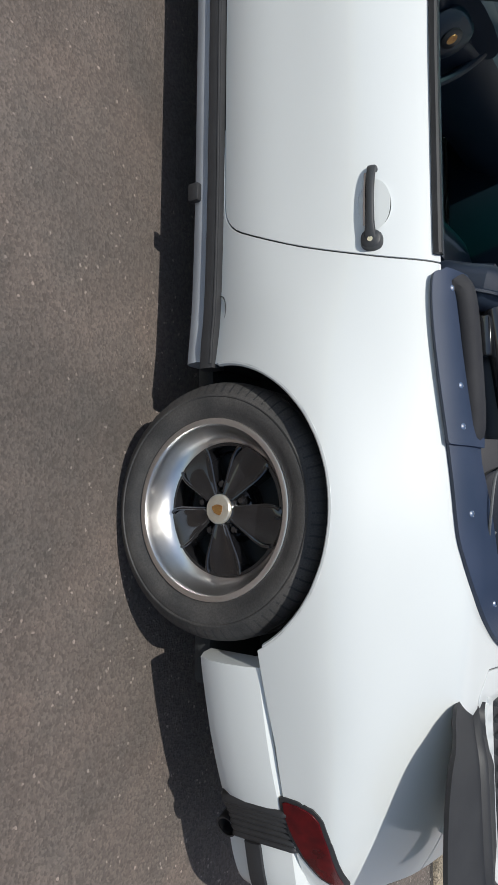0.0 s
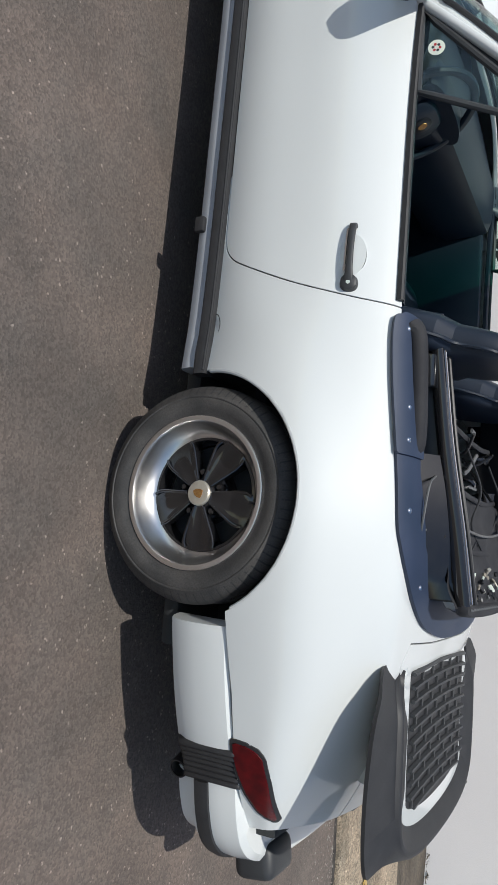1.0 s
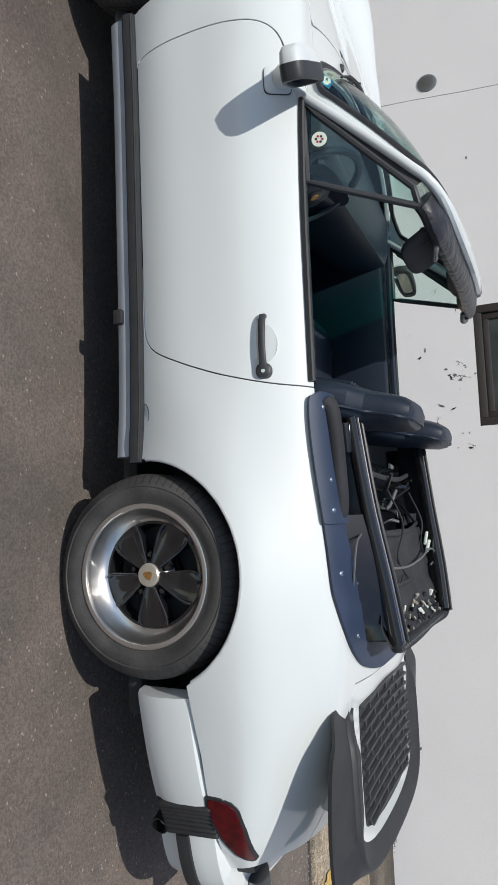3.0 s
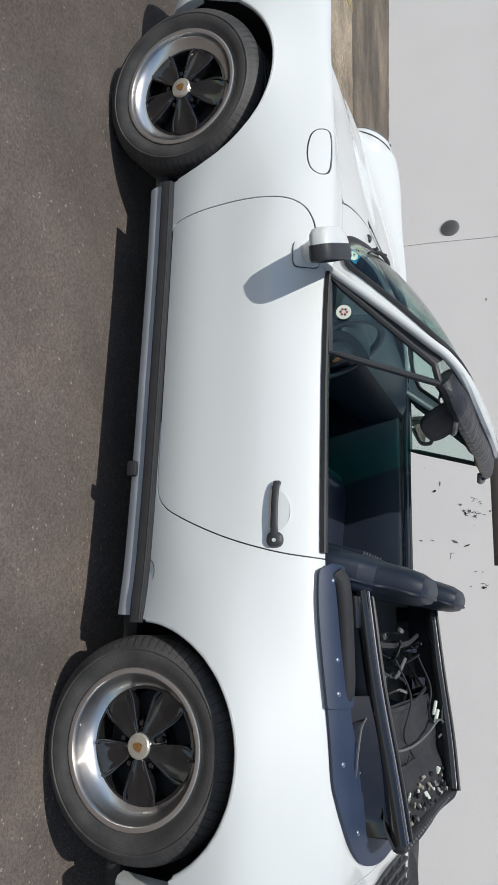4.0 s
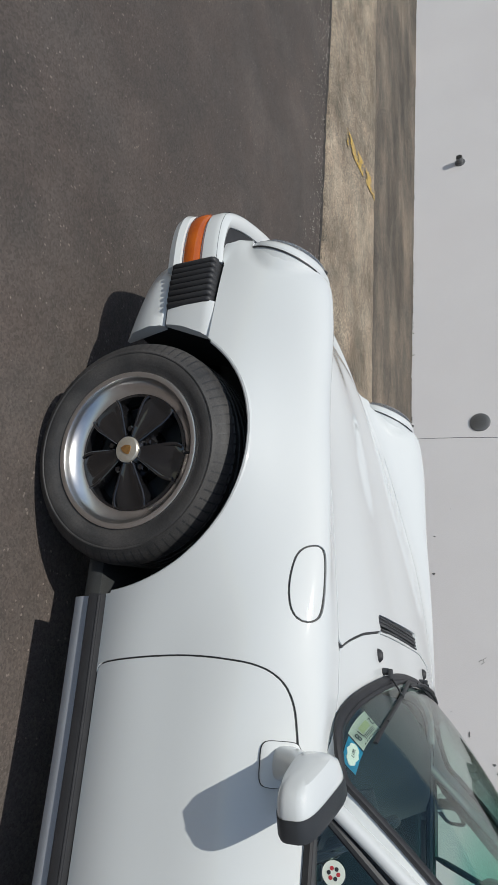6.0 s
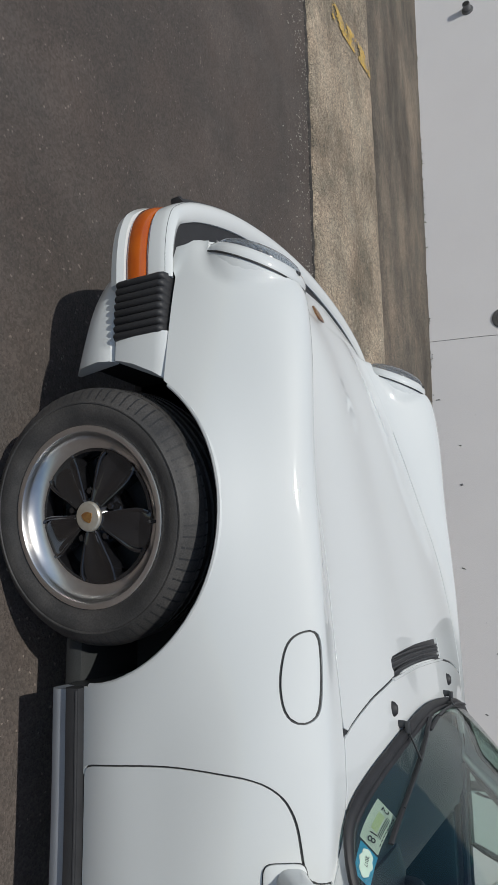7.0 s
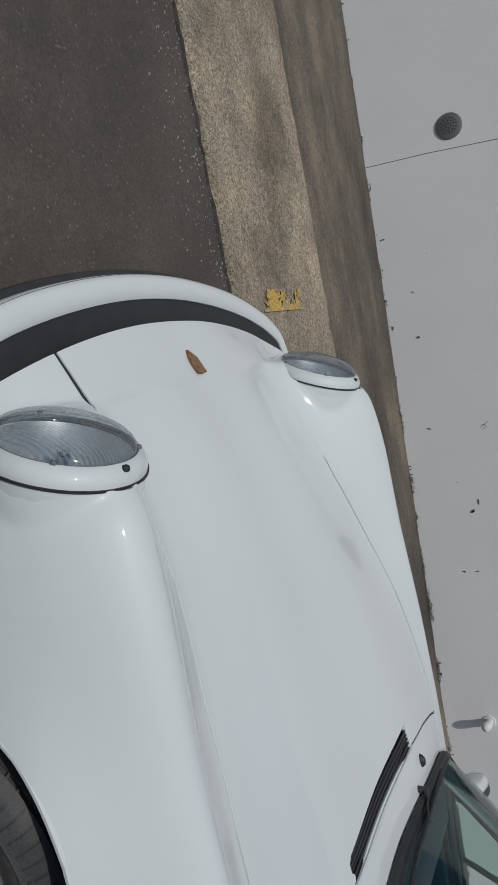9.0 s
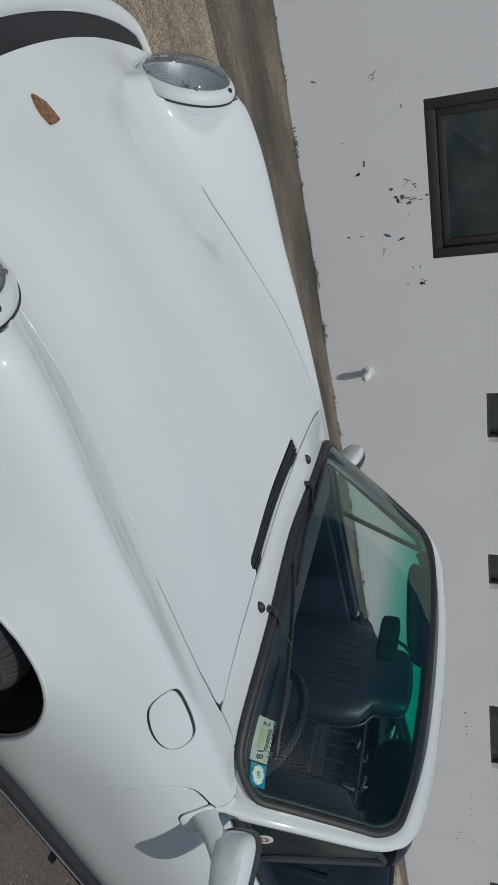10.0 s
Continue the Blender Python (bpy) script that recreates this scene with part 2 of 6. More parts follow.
# ---- the car's outer skin as sections along its length (x: towards the tail, from the rear axle) ----
CH = dict(
    yB=[(-3.182, 0.62), (-2.982, 0.725), (-2.881, 0.758), (-2.724, 0.783), (-2.27, 0.814), (-1.9, 0.787), (-1.5, 0.776), (-0.9, 0.776), (-0.5, 0.785), (-0.3, 0.818), (0, 0.86), (0.3, 0.813), (0.5, 0.762), (0.7, 0.7), (0.85, 0.635), (1, 0.52)],
    yC=[(-3.182, 0.63), (-3.032, 0.684), (-2.952, 0.722), (-2.85, 0.756), (-2.724, 0.778), (-2.508, 0.803), (-2.27, 0.836), (-2, 0.812), (-1.7, 0.79), (-0.9, 0.788), (-0.6, 0.795), (-0.35, 0.833), (0, 0.873), (0.3, 0.83), (0.5, 0.775), (0.7, 0.705), (0.85, 0.63), (1, 0.5)],
    yD=[(-3.182, 0.6), (-3.002, 0.682), (-2.902, 0.722), (-2.724, 0.74), (-2.508, 0.747), (-2.27, 0.762), (-2, 0.758), (-1.7, 0.772), (-0.9, 0.766), (-0.6, 0.768), (-0.35, 0.788), (0, 0.812), (0.3, 0.778), (0.5, 0.73), (0.7, 0.665), (0.85, 0.595), (1, 0.46)],
    zC=[(-3.182, 0.44), (-2.982, 0.5), (-2.724, 0.54), (-2.27, 0.61), (-1.8, 0.53), (-0.6, 0.53), (0, 0.61), (0.5, 0.54), (1, 0.47)],
    zD=[(-3.182, 0.495), (-3.032, 0.56), (-2.932, 0.62), (-2.83, 0.679), (-2.508, 0.732), (-2.27, 0.747), (-1.8, 0.735), (-1.5, 0.7), (-0.6, 0.7), (0, 0.745), (0.4, 0.7), (0.7, 0.62), (1, 0.51)],
    yE=[(-3.182, 0.53), (-3.032, 0.555), (-2.881, 0.6), (-2.616, 0.635), (-2.3, 0.66), (-2, 0.675), (-1.7, 0.688), (-1.4, 0.696), (-0.57, 0.698), (-0.3, 0.704), (0, 0.7), (0.3, 0.652), (0.5, 0.585), (0.7, 0.51), (1, 0.37)],
    zE=[(-3.182, 0.52), (-3.082, 0.558), (-3.002, 0.59), (-2.962, 0.65), (-2.902, 0.77), (-2.84, 0.823), (-2.766, 0.837), (-2.616, 0.849), (-2.402, 0.85), (-2.2, 0.858), (-2, 0.862), (-1.8, 0.86), (-1.6, 0.855), (-1.4, 0.838), (-1, 0.828), (-0.57, 0.828), (-0.3, 0.845), (0, 0.865), (0.2, 0.855), (0.4, 0.82), (0.6, 0.765), (0.8, 0.68), (1, 0.56)],
    yF=[(-3.182, 0.351), (-2.881, 0.413), (-2.616, 0.461), (-2.3, 0.536), (-2, 0.58), (-1.75, 0.589), (-1.4, 0.6), (0, 0.56), (0.3, 0.53), (1, 0.28)],
    zF=[(-3.182, 0.49), (-3.082, 0.55), (-2.982, 0.605), (-2.83, 0.672), (-2.616, 0.742), (-2.402, 0.788), (-2.2, 0.83), (-2, 0.857), (-1.75, 0.878), (-1.4, 0.87), (-0.57, 0.87), (0, 0.9), (0.2, 0.888), (0.4, 0.853), (0.6, 0.795), (0.8, 0.712), (1, 0.59)],
    zH=[(-3.182, 0.509), (-3.082, 0.569), (-2.982, 0.617), (-2.932, 0.641), (-2.83, 0.681), (-2.616, 0.744), (-2.402, 0.786), (-2.2, 0.828), (-2, 0.865), (-1.85, 0.888), (-1.7, 0.91), (-1.4, 0.93), (0, 0.93), (0.2, 0.91), (0.4, 0.87), (0.6, 0.812), (0.8, 0.73), (1, 0.61)],
)
XS = np.arange(-3.165, 0.9301, 0.0125)


def channel(name):
    """A section's measure all along the car, eased so that the panels run smoothly."""
    fine = np.arange(XS[0] - 0.2, XS[-1] + 0.2, 0.0125)
    v = curve(CH[name])(fine)
    k = np.exp(-0.5 * (np.arange(-12, 13) * 0.0125 / 0.045) ** 2)
    v = np.convolve(v, k / k.sum(), "same")
    return np.interp(XS, fine, v)


def spline_weights(n, per):
    """Weights of a natural cubic spline through n evenly spaced knots."""
    A, B = np.zeros((n, n)), np.zeros((n, n))
    A[0, 0] = A[-1, -1] = 1
    for i in range(1, n - 1):
        A[i, i - 1:i + 2] = 1, 4, 1
        B[i, i - 1:i + 2] = 6, -12, 6
    M = np.linalg.solve(A, B)
    s = np.linspace(0, n - 1, (n - 1) * per + 1)
    i = np.minimum(s.astype(int), n - 2)
    t = s - i
    W = np.zeros((len(s), n))
    for r, (k, u) in enumerate(zip(i, t)):
        W[r, k] += 1 - u
        W[r, k + 1] += u
        W[r] += ((1 - u) ** 3 - (1 - u)) / 6 * M[k] + (u ** 3 - u) / 6 * M[k + 1]
    return W


PER = 10
c = {k: channel(k) for k in CH}
# ahead of the headlamps the sheet lies low, under their rings
APRON = np.interp(XS, [-3.18, -3.11, -3.03, -2.967, -2.954, -2.94], [.52, .532, .546, .556, .62, 1.0])
c["zE"] = np.minimum(c["zE"], APRON)
c["zD"] = np.minimum(c["zD"], APRON - 0.002)
c["zC"] = np.minimum(c["zC"], APRON - 0.028)
one = np.ones_like(XS)
half_y = [0.70 / 0.785 * c["yB"], c["yB"], c["yC"], c["yD"], c["yE"], c["yF"], 0.5 * c["yF"], 0 * one]
half_z = [0.16 * one, 0.36 * one, c["zC"], c["zD"], c["zE"], c["zF"], 0.3 * c["zF"] + 0.7 * c["zH"] + 0.007, c["zH"]]
KY = np.array([-v for v in half_y] + half_y[-2::-1])
KZ = np.array(half_z + half_z[-2::-1])
W = spline_weights(15, PER)
GY, GZ = (W @ KY).T, (W @ KZ).T
GX = np.repeat(XS[:, None], GY.shape[1], 1)
G = np.stack([GX, GY, GZ], -1)
GN = np.cross(np.gradient(G, axis=1), np.gradient(G, axis=0))
GN /= np.linalg.norm(GN, axis=-1, keepdims=True)
if GN[100, 70, 2] < 0:
    GN = -GN
NX, NS = GX.shape
idx = np.arange(NX * NS).reshape(NX, NS)
q = np.stack([idx[:-1, :-1], idx[1:, :-1], idx[1:, 1:], idx[:-1, 1:]], -1).reshape(-1, 4)

# the front of each fender swells into a round collar for the headlamp
HL_C, HL_TILT, HL_R = Vector((-2.908, 0.598, 0.692)), radians(25), 0.1385
ld = (GX - HL_C.x) * -math.cos(HL_TILT) + (GZ - HL_C.z) * math.sin(HL_TILT)
ls = (GX - HL_C.x) * math.sin(HL_TILT) + (GZ - HL_C.z) * math.cos(HL_TILT)
lt = np.abs(GY) - HL_C.y
lr = np.maximum(np.hypot(ls, lt), 1e-6)
fade = np.clip((ld + 0.46) / 0.40, 0, 1)
fade = fade * fade * (3 - 2 * fade) * np.clip((0.03 - ld) / 0.04, 0, 1)
near = np.clip((ld + 0.09) / 0.07, 0, 1) * np.clip((0.03 - ld) / 0.04, 0, 1)
lw = np.where(lr < HL_R, fade * np.exp(-((lr - HL_R) / 0.06) ** 2), near * np.exp(-((lr - HL_R) / 0.018) ** 2))
push = lw * (HL_R + 0.001 - lr) / lr
G[..., 0] += push * ls * math.sin(HL_TILT)
G[..., 1] += push * lt * np.sign(GY)
G[..., 2] += push * ls * math.cos(HL_TILT)
GN = np.cross(np.gradient(G, axis=1), np.gradient(G, axis=0))
GN /= np.linalg.norm(GN, axis=-1, keepdims=True)
if GN[100, 70, 2] < 0:
    GN = -GN
TRI = np.concatenate([q[:, [0, 1, 2]], q[:, [0, 2, 3]]])
SKIN = (G.reshape(-1, 3), GN.reshape(-1, 3), TRI)


def top_z(x, y):
    """Height of the skin's upper side."""
    i = int(np.clip(round((x - XS[0]) / 0.0125), 0, NX - 1))
    a, b = 2 * PER, 12 * PER + 1
    return float(np.interp(y, GY[i, a:b], GZ[i, a:b]))


def side_y(x, z):
    """Half width of the skin's side at a height."""
    i = int(np.clip(round((x - XS[0]) / 0.0125), 0, NX - 1))
    return float(-np.interp(z, GZ[i, :4 * PER + 1], GY[i, :4 * PER + 1]))


def clip(M, f):
    """Keeps the part of a triangle skin where f is positive, cut cleanly along f = 0."""
    V, N, T = M
    fv = f(V)
    pos = fv > 0
    k = pos[T].sum(1)
    tris = [T[k == 3]]
    nv, nn, cache, extra = [], [], {}, []
    base = len(V)

    def cut(a, b):
        key = (min(a, b), max(a, b))
        if key not in cache:
            t = fv[a] / (fv[a] - fv[b])
            n = N[a] * (1 - t) + N[b] * t
            cache[key] = base + len(nv)
            nv.append(V[a] * (1 - t) + V[b] * t)
            nn.append(n / np.linalg.norm(n))
        return cache[key]
    for t in T[(k == 1) | (k == 2)]:
        p = pos[t]
        if p.sum() == 1:
            i = int(np.argmax(p))
            a, b, d = t[i], t[(i + 1) % 3], t[(i + 2) % 3]
            extra.append((a, cut(a, b), cut(a, d)))
        else:
            i = int(np.argmin(p))
            a, b, d = t[i], t[(i + 1) % 3], t[(i + 2) % 3]
            e, g = cut(a, b), cut(a, d)
            extra += [(b, d, g), (b, g, e)]
    if extra:
        tris.append(np.array(extra))
        V, N = np.concatenate([V, np.array(nv)]), np.concatenate([N, np.array(nn)])
    T = np.concatenate(tris)
    used, inv = np.unique(T, return_inverse=True)
    return V[used], N[used], inv.reshape(-1, 3)


def panel(name, M, mat, parent, label="", depth=0.014, lift=0.0, roll=0.0012):
    """A sheet from the skin, with its edges turned in by depth."""
    V, N, T = M
    V = V + N * lift
    E = np.sort(np.concatenate([T[:, [0, 1]], T[:, [1, 2]], T[:, [2, 0]]]), 1)
    D = np.concatenate([T[:, [0, 1]], T[:, [1, 2]], T[:, [2, 0]]])
    key = E[:, 0].astype(np.int64) * (len(V) + 1) + E[:, 1]
    _, first, cnt = np.unique(key, return_index=True, return_counts=True)
    rim = D[first[cnt == 1]]
    verts, norms, faces = [V], [N], [T]
    # outward direction in the sheet at each rim vertex
    out = np.zeros_like(V)
    for a, b in rim:
        o = np.cross(V[b] - V[a], N[a])
        out[a] += o
        out[b] += o
    ln = np.linalg.norm(out, axis=1, keepdims=True)
    out = np.where(ln > 1e-9, out / np.maximum(ln, 1e-9), 0)
    ids = np.unique(rim)
    m = {int(a): i for i, a in enumerate(ids)}
    b0, cntr = len(V), len(ids)
    o, n = out[ids], N[ids]
    verts += [V[ids] + o * roll * 0.7 - n * roll * 0.3, V[ids] + o * roll - n * roll, V[ids] + o * roll - n * depth]
    norms += [o * 0.5 + n, o + n * 0.2, o]
    strip = []
    for a, b in rim:
        i, j = m[int(a)], m[int(b)]
        strip += [(b, a, b0 + i), (b, b0 + i, b0 + j)]
        for k in range(2):
            p, s = b0 + k * cntr, b0 + (k + 1) * cntr
            strip += [(p + j, p + i, s + i), (p + j, s + i, s + j)]
    V, N, F = np.concatenate(verts), np.concatenate(norms), np.concatenate([T, np.array(strip)]) if len(strip) else T
    N = N / np.maximum(np.linalg.norm(N, axis=1, keepdims=True), 1e-9)
    return part(name, mesh_of(name, V, F, True, N), mat, parent, label)
V_, N_, T_ = SKIN
fn = np.cross(V_[T_[:, 1]] - V_[T_[:, 0]], V_[T_[:, 2]] - V_[T_[:, 0]])
if (fn * N_[T_[:, 0]]).sum(1).mean() < 0:
    SKIN = (V_, N_, T_[:, [0, 2, 1]])

# ---- setting ----
def sheet_material(name, stops, scale, patch_scale, rough, bump, pebble=0.0, tone_along_x=False, pits=0.0, streak=1.0):
    """Ground-like surface: aggregate by cells, patches by noise."""
    m = bpy.data.materials.new(name)
    m.use_nodes = True
    nt = m.node_tree
    b = nt.nodes["Principled BSDF"]
    b.inputs["Roughness"].default_value = rough
    tc = nt.nodes.new("ShaderNodeTexCoord")
    vor = nt.nodes.new("ShaderNodeTexVoronoi")
    vor.inputs["Scale"].default_value = scale
    big = nt.nodes.new("ShaderNodeTexNoise")
    big.inputs["Scale"].default_value, big.inputs["Detail"].default_value, big.inputs["Roughness"].default_value = patch_scale, 8, 0.65
    fine = nt.nodes.new("ShaderNodeTexNoise")
    fine.inputs["Scale"].default_value, fine.inputs["Detail"].default_value = scale * 1.7, 4
    for n in (vor, fine):
        nt.links.new(tc.outputs["Object"], n.inputs["Vector"])
    along = nt.nodes.new("ShaderNodeMapping")
    along.inputs["Scale"].default_value = (streak, 1, 1)
    nt.links.new(tc.outputs["Object"], along.inputs[0])
    nt.links.new(along.outputs[0], big.inputs["Vector"])
    ramp = nt.nodes.new("ShaderNodeValToRGB")
    el = ramp.color_ramp.elements
    for i, (p, col) in enumerate(stops):
        e = el[i] if i < 2 else el.new(p)
        e.position, e.color = p, (*col, 1)
    # patch tone rises along x: darker ahead, paler towards the tail
    if tone_along_x:
        sx = nt.nodes.new("ShaderNodeSeparateXYZ")
        nt.links.new(tc.outputs["Object"], sx.inputs[0])
        x_tone = nt.nodes.new("ShaderNodeMapRange")
        x_tone.inputs[1].default_value, x_tone.inputs[2].default_value = -3.2, -1.3
        x_tone.inputs[3].default_value, x_tone.inputs[4].default_value = -0.22, 0.10
        nt.links.new(sx.outputs[0], x_tone.inputs[0])
        tot = nt.nodes.new("ShaderNodeMath")
        tot.operation = "ADD"
        nt.links.new(big.outputs["Fac"], tot.inputs[0])
        nt.links.new(x_tone.outputs[0], tot.inputs[1])
        nt.links.new(tot.outputs[0], ramp.inputs[0])
    else:
        nt.links.new(big.outputs["Fac"], ramp.inputs[0])
    tint_n = nt.nodes.new("ShaderNodeTexNoise")
    tint_n.inputs["Scale"].default_value, tint_n.inputs["Detail"].default_value, tint_n.inputs["Roughness"].default_value = patch_scale * 1.8, 7, 0.7
    nt.links.new(tc.outputs["Object"], tint_n.inputs["Vector"])
    tint = nt.nodes.new("ShaderNodeValToRGB")
    tint.color_ramp.elements[0].position, tint.color_ramp.elements[0].color = 0.36, (0.87, 0.89, 0.91, 1)
    tint.color_ramp.elements[1].position, tint.color_ramp.elements[1].color = 0.66, (1.14, 1.07, 1.05, 1)
    nt.links.new(tint_n.outputs["Fac"], tint.inputs[0])
    dyed = nt.nodes.new("ShaderNodeVectorMath")
    dyed.operation = "MULTIPLY"
    nt.links.new(ramp.outputs[0], dyed.inputs[0])
    nt.links.new(tint.outputs[0], dyed.inputs[1])
    sep = nt.nodes.new("ShaderNodeSeparateColor")
    nt.links.new(vor.outputs["Color"], sep.inputs[0])
    stone = nt.nodes.new("ShaderNodeMapRange")
    stone.inputs[1].default_value, stone.inputs[2].default_value = 0.0, 1.0
    stone.inputs[3].default_value, stone.inputs[4].default_value = 0.75, 1.25
    nt.links.new(sep.outputs[0], stone.inputs[0])
    bright = nt.nodes.new("ShaderNodeMath")
    bright.operation = "GREATER_THAN"
    lumps = nt.nodes.new("ShaderNodeTexNoise")
    lumps.inputs["Scale"].default_value, lumps.inputs["Detail"].default_value = 1.1, 6
    nt.links.new(tc.outputs["Object"], lumps.inputs["Vector"])
    rare = nt.nodes.new("ShaderNodeMapRange")
    rare.inputs[1].default_value, rare.inputs[2].default_value = 0.42, 0.68
    rare.inputs[3].default_value, rare.inputs[4].default_value = 0.998, 0.982
    nt.links.new(lumps.outputs["Fac"], rare.inputs[0])
    nt.links.new(rare.outputs[0], bright.inputs[1])
    nt.links.new(sep.outputs[1], bright.inputs[0])
    addp = nt.nodes.new("ShaderNodeMath")
    addp.operation = "MULTIPLY_ADD"
    addp.inputs[1].default_value = pebble
    nt.links.new(bright.outputs[0], addp.inputs[0])
    nt.links.new(stone.outputs[0], addp.inputs[2])
    mul = nt.nodes.new("ShaderNodeVectorMath")
    mul.operation = "SCALE"
    nt.links.new(dyed.outputs[0], mul.inputs[0])
    nt.links.new(addp.outputs[0], mul.inputs["Scale"])
    if pits:
        pv = nt.nodes.new("ShaderNodeTexVoronoi")
        pv.inputs["Scale"].default_value = 48
        nt.links.new(tc.outputs["Object"], pv.inputs["Vector"])
        pit = nt.nodes.new("ShaderNodeMapRange")
        pit.inputs[1].default_value, pit.inputs[2].default_value = 0.10, 0.22
        pit.inputs[3].default_value, pit.inputs[4].default_value = 1 - pits, 1.0
        nt.links.new(pv.outputs["Distance"], pit.inputs[0])
        worn = nt.nodes.new("ShaderNodeVectorMath")
        worn.operation = "SCALE"
        nt.links.new(mul.outputs[0], worn.inputs[0])
        nt.links.new(pit.outputs[0], worn.inputs["Scale"])
        mul = worn
    if pits:
        gritty = nt.nodes.new("ShaderNodeMapRange")
        gritty.inputs[1].default_value, gritty.inputs[2].default_value = 0.32, 0.68
        gritty.inputs[3].default_value, gritty.inputs[4].default_value = 0.42, 1.42
        nt.links.new(fine.outputs["Fac"], gritty.inputs[0])
        sand = nt.nodes.new("ShaderNodeVectorMath")
        sand.operation = "SCALE"
        nt.links.new(mul.outputs[0], sand.inputs[0])
        nt.links.new(gritty.outputs[0], sand.inputs["Scale"])
        mul = sand
    nt.links.new(mul.outputs[0], b.inputs["Base Color"])
    h = nt.nodes.new("ShaderNodeMath")
    h.operation = "ADD"
    nt.links.new(vor.outputs["Distance"], h.inputs[0])
    nt.links.new(fine.outputs["Fac"], h.inputs[1])
    bp = nt.nodes.new("ShaderNodeBump")
    bp.inputs["Strength"].default_value, bp.inputs["Distance"].default_value = 0.7, bump
    nt.links.new(h.outputs[0], bp.inputs["Height"])
    nt.links.new(bp.outputs[0], b.inputs["Normal"])
    return m


ASPHALT = sheet_material("asphalt", [(0.24, (0.070, 0.058, 0.050)), (0.76, (0.152, 0.126, 0.109)), (0.52, (0.109, 0.091, 0.079))], 150, 1.3, 0.85, 0.0024, 1.3, True)
CONCRETE = sheet_material("old_concrete", [(0.33, (0.145, 0.12, 0.086)), (0.68, (0.43, 0.36, 0.265)), (0.5, (0.295, 0.245, 0.18))], 70, 2.6, 0.9, 0.006, 0.4, False, 0.7, 0.6)
GUTTER = sheet_material("stained_concrete", [(0.38, (0.062, 0.053, 0.041)), (0.70, (0.25, 0.205, 0.15)), (0.53, (0.13, 0.11, 0.086))], 90, 2.2, 0.85, 0.003, 0.2, False, 0.3, 0.30)
WALLPAINT = material("wall_paint", (0.78, 0.755, 0.745), 0.7, grain=0.02, grain_scale=160, mottle=0.35, mottle_scale=1.3, tone=(0.70, 0.665, 0.66), bump=0.0015)
YELLOW = material("worn_yellow_paint", (0.52, 0.33, 0.05), 0.8, grain=0.35, grain_scale=60, mottle=0.9, mottle_scale=25, tone=(0.35, 0.27, 0.17))
FRAME = material("brown_frame", (0.042, 0.034, 0.03), 0.55, grain=0.1, mottle=0.4, mottle_scale=8)
DARKGLASS = material("dark_window_glass", (0.03, 0.04, 0.04), 0.06, mottle=0.6, mottle_scale=3, tone=(0.10, 0.11, 0.11), coat=0.5)
HOLE = material("dark_hole", (0.03, 0.028, 0.026), 0.9)
JOINT = material("dark_joint", (0.032, 0.028, 0.025), 0.95, grain=0.4, grain_scale=120, mottle=0.8, mottle_scale=14, tone=(0.085, 0.076, 0.068), bump=0.002)
STEEL = material("grey_metal", (0.20, 0.20, 0.20), 0.5, 0.5, grain=0.15, mottle=0.4)

KERB_Y, APRON_Y, WALL_Y = 1.50, 2.58, 3.84


def ground_sheet(name, x0, x1, y0, y1, zf, step, mat, label, category):
    nx, ny = max(2, int((x1 - x0) / step)), max(2, int((y1 - y0) / step))
    vs = [(x0 + (x1 - x0) * i / nx, y0 + (y1 - y0) * j / ny) for i in range(nx + 1) for j in range(ny + 1)]
    fs = [(i * (ny + 1) + j, (i + 1) * (ny + 1) + j, (i + 1) * (ny + 1) + j + 1, i * (ny + 1) + j + 1) for i in range(nx) for j in range(ny)]
    me = mesh_of(name, [(x, y, zf(x, y)) for x, y in vs], fs)
    return tagged(part(name, me, mat), label, category, kind="structure")


tagged(part("ground", mesh_of("ground", [(-400, -400, -0.006), (400, -400, -0.006), (400, 400, -0.006), (-400, 400, -0.006)], [(0, 1, 2, 3)]), ASPHALT),
       "open asphalt ground reaching far beyond the street", "ground", kind="structure")


def road_z(x, y):
    d = KERB_Y - y
    rag = 0.05 * noise.noise(Vector((x * 2.1, 0, 3)))
    return 0.012 if 0 < d < 0.06 + rag else 0.0


ground_sheet("road", -12, 9, -7, KERB_Y + 0.02, road_z, 0.12, ASPHALT, "sunlit worn grey asphalt road with pale aggregate", "road")


def ragged_strip(name, y0, y1, z0, z1, wob0, wob1, mat, label, category, bottom=-0.02):
    """A long slab between two uneven edges, with real upright sides."""
    xs = np.arange(-12, 9.001, 0.04)
    rows = []
    for x in xs:
        a = y0 + wob0 * (noise.noise(Vector((x * 1.3, 1, 0))) + 0.6 * noise.noise(Vector((x * 6, 2, 0))) + 0.35 * noise.noise(Vector((x * 17, 2, 0))))
        b = y1 + wob1 * (noise.noise(Vector((x * 1.1, 5, 0))) + 0.5 * noise.noise(Vector((x * 7, 6, 0))))
        ring = [(x, a, bottom), (x, a + 0.004, z0 - 0.012), (x, a + 0.02, z0)]
        for k in range(1, 8):
            t = k / 8
            y = a + 0.02 + (b - a - 0.04) * t
            ring.append((x, y, z0 + (z1 - z0) * t + 0.006 * noise.noise(Vector((x * 4, y * 4, 9)))))
        ring += [(x, b - 0.02, z1), (x, b - 0.003, z1 - 0.012), (x, b, bottom)]
        rows.append(ring)
    return tagged(part(name, loft(rows, closed=False, caps=False), mat, sharp=60), label, category, kind="structure")


